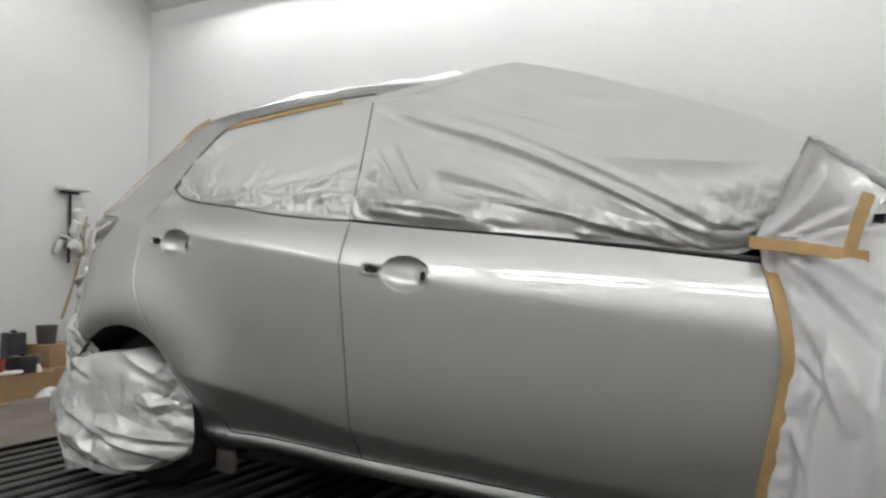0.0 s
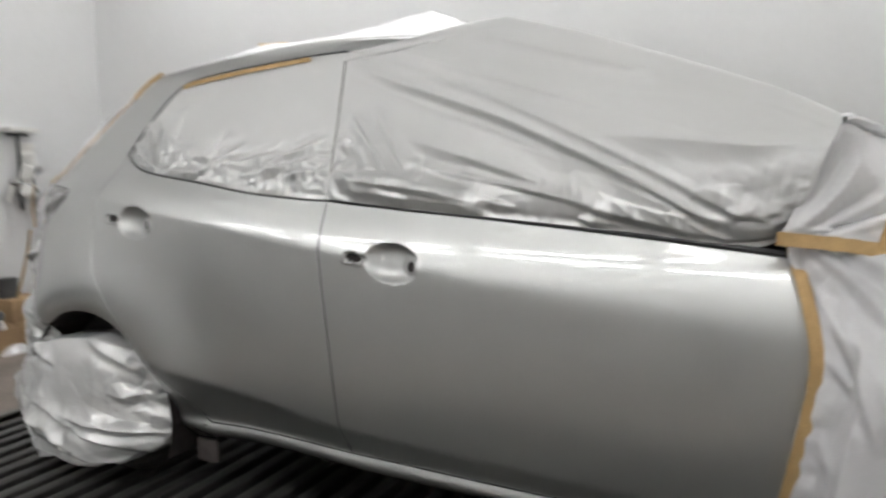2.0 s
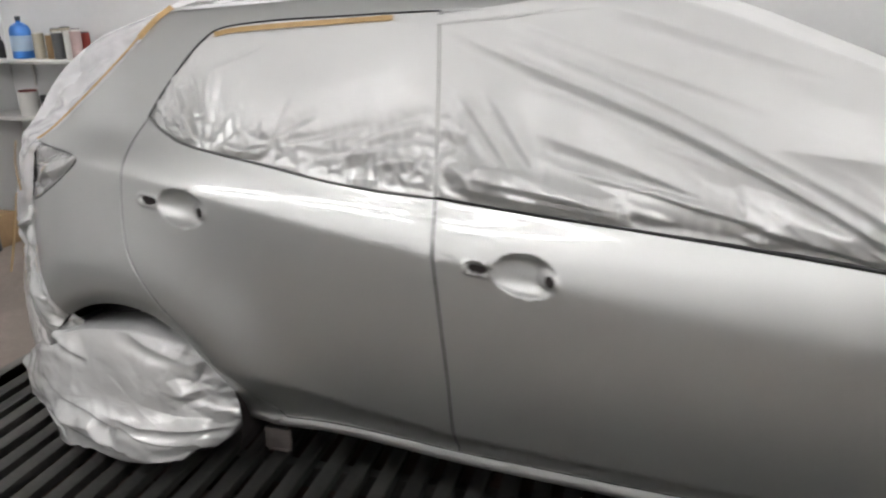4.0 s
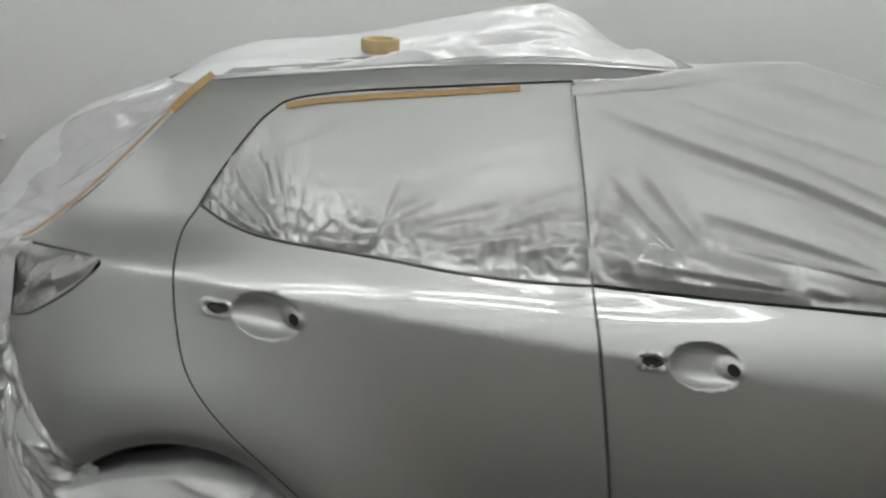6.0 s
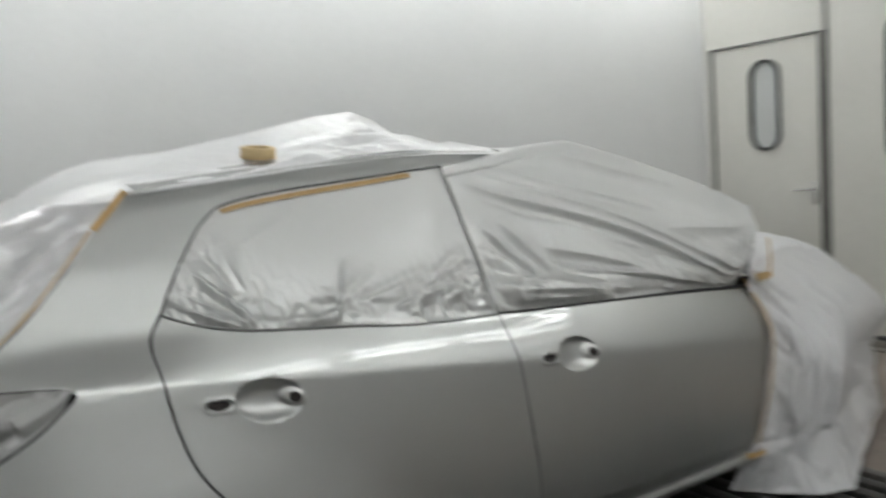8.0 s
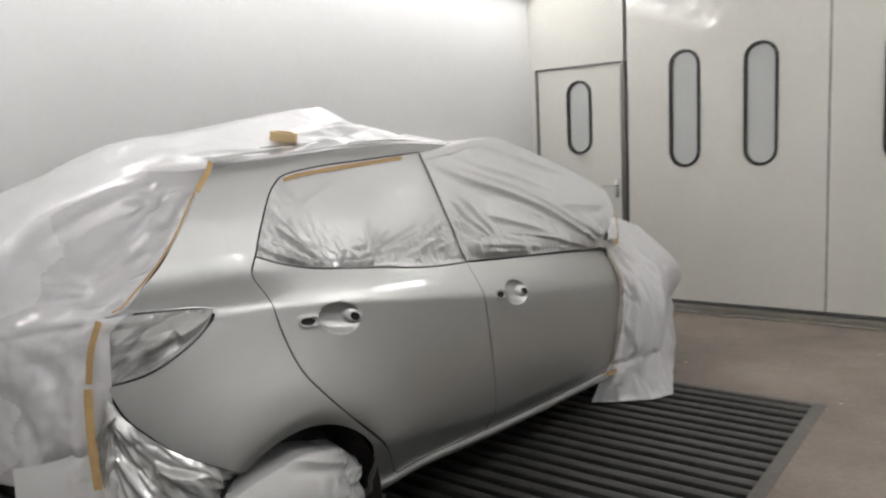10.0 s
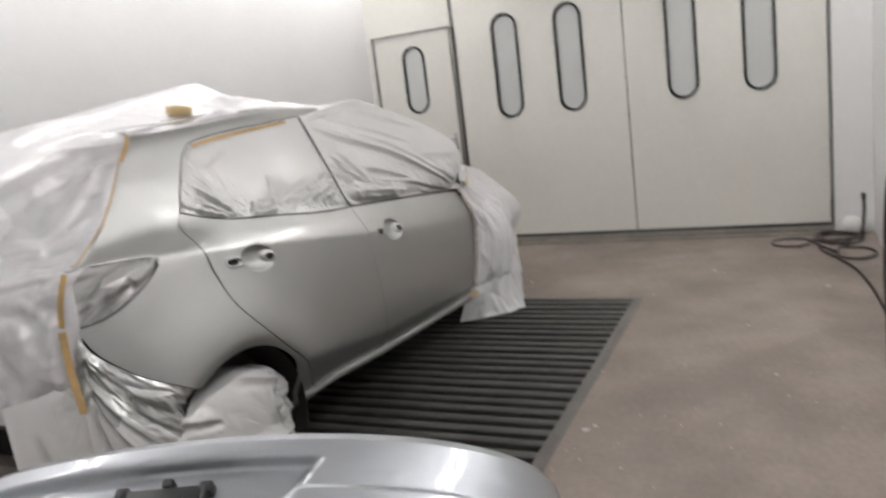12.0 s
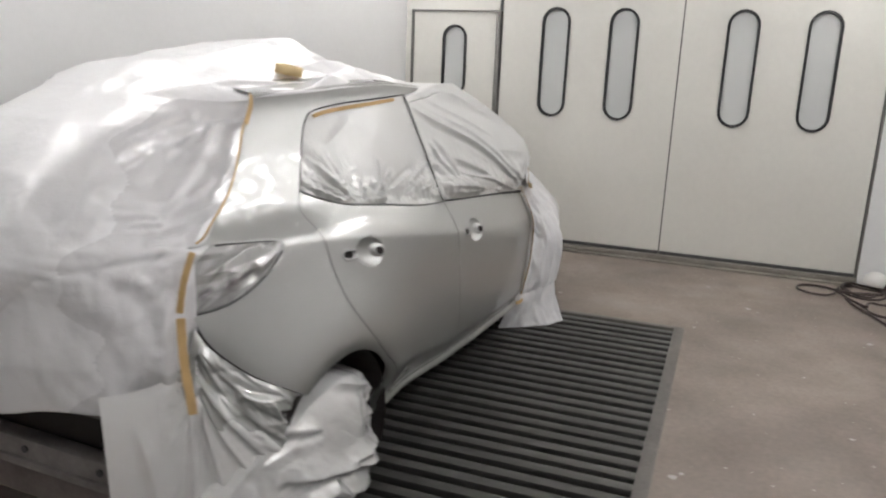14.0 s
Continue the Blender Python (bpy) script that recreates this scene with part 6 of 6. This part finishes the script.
tube([(2.245, -0.385, 0.29), (2.24, -0.384, 0.335)], 0.016, 8, bm)
thing(part("hose_end", bm, HOSE), "stiff upright hose end with a dark coupling", "hose")
bm = lathe([(0.0, 0.0), (0.075, 0.0), (0.085, 0.02), (0.080, 0.06), (0.055, 0.095), (0.02, 0.108), (0.0, 0.11)], 24, m=pose(2.29, -0.30, 0.045, 12, 8, 0))
thing(part("filter_mask", bm, WHITE), "white cup-shaped dust mask on the hose coil", "dust mask")


# ---- tins, boxes and pails at the foot of the back wall
def tin(name, r, h, material, lid, label, category, at, handle=False, taper=0.0):
    e = empty(name, at)
    part("body", lathe([(0, 0), (r * (1 - taper), 0), (r * (1 - taper), 0.004), (r, h - 0.012), (r * 1.03, h - 0.008), (r * 1.03, h), (r * 0.97, h)] + ([(0, h)] if lid else [(r * 0.95, h - 0.01), (r * 0.93 * (1 - taper), 0.01), (0, 0.01)]), 28), material, e)
    if lid:
        part("lid", lathe([(0, h), (r * 0.9, h), (r * 0.9, h + 0.006), (r * 0.8, h + 0.006), (r * 0.78, h + 0.002), (0, h + 0.002)], 28), lid, e)
    if handle:
        part("handle", tube(spline([(-r, 0, h - 0.03), (-r * 0.9, r * 0.5, h - 0.09), (0, r * 1.05, h - 0.12), (r * 0.9, r * 0.5, h - 0.09), (r, 0, h - 0.03)], 5), 0.0025, 6), CHROME, e)
    thing(e, label, category)
    return e


def carton(name, w, d, h, at, label, open_top=False):
    e = empty(name, at)
    bm = bmesh.new()
    t = 0.006
    if open_top:
        add_box(bm, (0, 0, 0), (d, w, t))
        for lo, hi in (((0, 0, t), (t, w, h)), ((d - t, 0, t), (d, w, h)), ((t, 0, t), (d - t, t, h)), ((t, w - t, t), (d - t, w, h))):
            add_box(bm, lo, hi)
        part("body", bm, KRAFT, e, smooth=False)
        for k, (y, a) in enumerate(((0.0, 118), (w, -112))):
            part("flap", box((0.01, 0, 0), (d - 0.01, t * 0.6, w * 0.22), m=pose(0, y, h, -a + (0 if k else 0), 0, 0)), KRAFT, e, smooth=False)
    else:
        part("body", box((0, 0, 0), (d, w, h), 0.004), KRAFT, e)
        part("tape_seam", box((-0.001, w / 2 - 0.025, h), (d + 0.001, w / 2 + 0.025, h + 0.0012)), TAPE, e, smooth=False)
    thing(e, label, "cardboard box")
    return e


c = tin("paint_can", 0.088, 0.20, WHITE, GREYP, "white paint can with an ochre label", "paint can", pose(-4.44, 2.79, 0, 0, 0, 20), handle=True)
bm = bmesh.new()
n, loops = 14, []
for z in (0.025, 0.15):
    loops.append([bm.verts.new((0.0893 * math.cos(a), 0.0893 * math.sin(a), z + 0.03 * math.sin(a * 2.5))) for a in np.radians(np.linspace(-85, 10, n))])
for k in range(n - 1):
    bm.faces.new((loops[0][k], loops[0][k + 1], loops[1][k + 1], loops[1][k]))
part("label", bm, AMBER, c, "ochre and white paper label")
bm = lathe([(0, 0), (0.075, 0), (0.08, 0.012), (0.06, 0.022), (0.062, 0.036), (0.03, 0.042), (0, 0.042)], 18, m=pose(-4.44, 2.785, 0.208, 4, 0, 0))
tube([(-4.44, 2.80, 0.24), (-4.43, 2.80, 0.285)], 0.012, 8, bm)
thing(part("strainer_cup", bm, DARKP), "dark strainer cups stacked on the can", "strainer")
carton("carton", 0.40, 0.30, 0.155, pose(-4.53, 2.90, 0, 0, 0, 3), "low open cardboard box holding tins", open_top=True)
tin("pail", 0.072, 0.235, REDP, None, "red metal pail standing in the cardboard box", "pail", pose(-4.41, 2.995, 0.012), taper=0.1)
e = empty("canister", pose(-4.37, 3.165, 0.010, 0, 0, 8))
part("body", box((-0.06, -0.062, 0), (0.06, 0.062, 0.245), 0.008), DARKP, e)
part("cap", lathe([(0, 0.245), (0.02, 0.245), (0.02, 0.262), (0, 0.262)], 14), BLACK, e)
thing(e, "square black canister standing in the box", "canister")
bm = lathe([(0, 0), (0.07, 0), (0.073, 0.004), (0.073, 0.012), (0.064, 0.014), (0.06, 0.008), (0, 0.008)], 28)
o = part("can_lid", bm, WHITE)
o.matrix_world = pose(-4.285, 3.03, 0.160, 4, -3, 0)
thing(o, "round white can lid resting on the box edge", "can lid")
e = empty("spray_bottle", pose(-4.36, 3.265, 0.010))
part("body", lathe([(0, 0), (0.032, 0), (0.034, 0.02), (0.034, 0.13), (0.02, 0.17), (0.012, 0.185), (0, 0.185)], 18), WHITE, e)
part("cap", lathe([(0.014, 0.186), (0.02, 0.19), (0.024, 0.22), (0.016, 0.24), (0, 0.24)], 14), GREYP, e)
thing(e, "small pale bottle with a grey cap", "bottle")
e = empty("canister", pose(-4.62, 3.27, 0, 0, 0, 0))
part("body", box((-0.06, -0.055, 0), (0.06, 0.055, 0.385), 0.008), DARKP, e)
part("cap", lathe([(0, 0.385), (0.02, 0.385), (0.02, 0.40), (0, 0.40)], 14), BLACK, e)
thing(e, "tall black canister by the wall", "canister")
carton("carton", 0.30, 0.26, 0.15, pose(-4.66, 3.36, 0, 0, 0, -2), "closed cardboard box at the bottom of a stack")
carton("carton", 0.28, 0.25, 0.145, pose(-4.65, 3.37, 0.1525, 0, 0, 2), "closed cardboard box on top of another")
tin("pail", 0.068, 0.125, GREYP, None, "grey metal pail standing on the boxes", "pail", pose(-4.55, 3.46, 0.300), taper=0.12)
tin("paint_can", 0.06, 0.16, DARKP, GREYP, "dark paint can beside the boxes", "paint can", pose(-4.45, 3.74, 0))
carton("carton", 0.26, 0.24, 0.20, pose(-4.66, 3.70, 0, 0, 0, 0), "closed cardboard box by the wall")
tin("pail", 0.08, 0.18, DARKP, None, "dark plastic pail leaning on a box", "pail", pose(-4.53, 3.84, 0.215, 10, 0, 0), taper=0.1)
bm = lathe([(0, 0), (0.075, 0), (0.078, 0.005), (0.07, 0.008), (0, 0.006)], 26)
o = part("can_lid", bm, KRAFT)
o.matrix_world = pose(-4.16, 2.86, 0.001)
thing(o, "stained brown lid lying on the floor", "can lid")
nb = 26
V, F = [], []
for i in range(nb):
    for j in range(nb):
        x, y = i / (nb - 1) - 0.5, j / (nb - 1) - 0.5
        hgt = 0.055 * max(0, 1 - 4 * (x * x + y * y)) + 0.022 * float(crumple(np.array([x]), np.array([y]), 6, 101)[0]) * max(0, 1 - 3.6 * (x * x + y * y))
        V.append((x * 0.16, y * 0.22, max(0.001, hgt)))
for i in range(nb - 1):
    for j in range(nb - 1):
        F.append((i * nb + j, (i + 1) * nb + j, (i + 1) * nb + j + 1, i * nb + j + 1))
o = obj("plastic_bag", V, F, FILM, None, smooth=True)
o.matrix_world = pose(-4.27, 3.27, 0.0)
thing(o, "crumpled white plastic bag on the floor", "plastic bag")

# ---- two wall shelves in the corner with bottles and tins
ang_far = math.degrees(math.atan2(FAR_A[1] - FAR_B[1], FAR_A[0] - FAR_B[0]))
CORNER = pose(XB, far_y(XB), 0, 0, 0, ang_far)      # x along the far wall from the corner, y into it
for z, length in ((1.09, 1.02), (0.735, 1.0)):
    e = empty("wall_shelf", CORNER @ pose(0.01, -0.30, z))
    part("board", box((0, 0, 0), (length, 0.295, 0.022), 0.003), WHITE, e)
    for x in (0.2, length - 0.2):
        bm = box((x - 0.008, 0.05, -0.012), (x + 0.008, 0.293, -0.0005))
        add_box(bm, (x - 0.008, 0.281, -0.17), (x + 0.008, 0.293, -0.012))
        part("bracket", bm, WHITE, e, smooth=False)
    thing(e, "white wall shelf in the booth corner", "shelf", "corner shelves")


def on_shelf(x, y, z):
    return CORNER @ pose(0.01 + x, -0.30 + y, z + 0.0225)


def bottle(r, h, material, cap, label, at, neck=0.4, band=None):
    e = empty("bottle", at)
    part("body", lathe([(0, 0), (r * 0.95, 0), (r, 0.008), (r, h * 0.66), (r * 0.8, h * 0.78), (r * neck, h * 0.86), (r * neck, h * 0.92), (0, h * 0.92)], 20), material, e)
    part("cap", lathe([(r * neck * 1.15, h * 0.9), (r * neck * 1.2, h), (0, h)], 16), cap, e)
    if band:
        part("label", lathe([(r * 1.012, h * 0.18), (r * 1.012, h * 0.55)], 20), band, e)
    thing(e, label, "bottle")


def small_box(w, d, h, material, label, at):
    o = part("packet", box((-w / 2, -d / 2, 0), (w / 2, d / 2, h), 0.003), material)
    o.matrix_world = at
    thing(o, label, "packet")


bottle(0.062, 0.25, BLUEP, DARKP, "blue plastic jug with a pale blue label", on_shelf(0.36, 0.10, 1.09), 0.22, SKYP)
bottle(0.022, 0.13, BLACK, BLACK, "slim black bottle on the shelf", on_shelf(0.20, 0.08, 1.09))
for k, (x, material, hh) in enumerate(((0.50, CREAMP, 0.15), (0.58, KRAFT, 0.14), (0.655, GREYP, 0.155), (0.73, WHITE, 0.16), (0.80, PINKP, 0.165))):
    tin("paint_tin", 0.032, hh, material, WHITE, ("small cream tin on the shelf", "small brown tin on the shelf", "small grey tin on the shelf", "small white tin on the shelf", "small faded red tin on the shelf")[k], "tin", on_shelf(x, 0.10 + 0.02 * (k % 2), 1.09))
for k, (x, material, hh) in enumerate(((0.54, CREAMP, 0.17), (0.62, CREAMP, 0.18), (0.70, WHITE, 0.17), (0.77, REDP, 0.15))):
    tin("paint_tin", 0.03, hh, material, GREYP, "small tin in the second row on the shelf", "tin", on_shelf(x, 0.20, 1.09))
tin("paint_tin", 0.06, 0.15, WHITE, REDP, "white tub with a red lid", "tin", on_shelf(0.33, 0.10, 0.735))
small_box(0.05, 0.06, 0.13, DARKP, "dark packet on the lower shelf", on_shelf(0.46, 0.12, 0.735))
small_box(0.09, 0.06, 0.145, PALEGREEN, "grey-green packet on the lower shelf", on_shelf(0.55, 0.11, 0.735))
bottle(0.034, 0.18, WHITE, AMBER, "white bottle with an ochre cap", on_shelf(0.68, 0.13, 0.735))
small_box(0.07, 0.05, 0.06, AMBER, "low ochre packet on the lower shelf", on_shelf(0.75, 0.16, 0.735))
bottle(0.033, 0.21, GREYP, BLACK, "clear bottle with a dark label", on_shelf(0.87, 0.11, 0.735), 0.4, DARKP)

# ---- spray gun holder on the back wall
holder = empty("gun_holder", pose(XB, 3.74, 0))
part("tray", box((0.001, -0.11, 1.385), (0.12, 0.11, 1.42), 0.012), WHITE, holder, "white enamel tray")
part("rail", box((0.03, -0.09, 1.365), (0.05, 0.06, 1.383), 0.004), BLACK, holder)
part("post", tube([(0.03, 0.0, 1.37), (0.03, 0.0, 0.86)], 0.010, 8), BLACK, holder)
part("backboard", box((0.001, 0.03, 1.14), (0.012, 0.14, 1.32), 0.004), WHITE, holder)
for z, y in ((1.12, 0.06), (1.10, 0.0), (0.98, 0.05)):
    part("peg", tube([(0.012, y, z), (0.075, y, z), (0.085, y, z + 0.02)], 0.005, 6), BLACK, holder)
thing(holder, "wall holder with a white tray for spray guns", "tool holder")


def spray_gun(at, cup, label):
    e = empty("spray_gun", at)
    part("body", box((-0.018, -0.09, -0.02), (0.018, 0.06, 0.018), 0.008), CHROME, e)
    part("grip", box((-0.014, -0.085, -0.13), (0.014, -0.05, -0.018), 0.008), WHITE, e)
    part("nozzle", lathe([(0.014, 0.06), (0.018, 0.075), (0.009, 0.09), (0, 0.09)], 14, m=pose(0, 0, 0, -90, 0, 0)), CHROME, e)
    part("trigger", tube([(0, -0.02, -0.02), (0, -0.03, -0.06), (0, -0.022, -0.085)], 0.005, 6), BLACK, e)
    part("cup", lathe([(0.012, 0.02), (0.04, 0.05), (0.042, 0.13), (0.03, 0.142), (0, 0.142)], 18), cup, e)
    thing(e, label, "spray gun", "spray guns")


spray_gun(pose(XB + 0.085, 3.80, 1.12, 20, 0, 15), WHITE, "chrome spray gun with a white cup hanging on a peg")
spray_gun(pose(XB + 0.085, 3.72, 1.03, -15, 10, -20), WHITE, "chrome spray gun with a white cup hanging on a peg")
spray_gun(pose(XB + 0.085, 3.80, 0.93, 60, 0, 25), WHITE, "old spray gun with a pale cup hanging head down")

# ---- bare cowl, wiper and a piece of kraft tape in front of the windscreen
bm = tube(spline([(2.40, -0.30, 1.055), (2.50, -0.16, 1.075), (2.58, -0.05, 1.065), (2.66, 0.08, 1.04)], 6), lambda t: 0.013 * (1.1 - t * 0.7), 8)
w = part("wiper_arm", bm, BLACK)
bm = tube(spline([(2.36, -0.34, 1.040), (2.47, -0.2, 1.050), (2.56, -0.08, 1.042), (2.62, 0.02, 1.03)], 6), 0.010, 8)
part("blade", bm, GASKET, w)
w.matrix_world = CAR
thing(w, "black windscreen wiper lying on the film", "wiper")
o = part("masking_tape_strip", box((2.50, -0.12, 1.020), (2.63, -0.085, 1.024), 0.001), KRAFT)
o.matrix_world = CAR
thing(o, "short brown paper tape on the bonnet film", "masking tape", "tape strips on the car")

# ---- bare rear panel and bumper beam below the film hem
bm = bmesh.new()
add_box(bm, (-0.55, -0.50, 0.40), (-0.51, 0.50, 0.66), 0.01)
add_box(bm, (-0.565, -0.50, 0.51), (-0.545, 0.50, 0.56), 0.008)
rear = part("rear_panel", bm, UNDER, car, "dark bare rear panel without its bumper")
bm = box((-0.64, -0.50, 0.33), (-0.57, 0.50, 0.43), 0.016)
add_box(bm, (-0.655, -0.47, 0.345), (-0.635, 0.47, 0.37), 0.006)
part("beam", bm, BEAM, rear, "dull grey bumper beam")
part("valance", box((-0.60, -0.56, 0.20), (-0.55, 0.56, 0.335), 0.015), UNDER, rear)
# black discs stand in for the dark holes in the panel and the beam
for y in (-0.42, -0.34, -0.25, 0.1, 0.38):
    part("hole_disc", lathe([(0, 0), (0.012, 0), (0.012, 0.012), (0, 0.012)], 10, m=pose(-0.55, y, 0.60, 0, -90, 0)), BLACK, rear)
for y in (-0.40, -0.1, 0.2):
    part("hole_disc", lathe([(0, 0), (0.012, 0), (0.012, 0.006), (0, 0.006)], 10, m=pose(-0.64, y, 0.40, 0, -90, 0)), BLACK, rear)
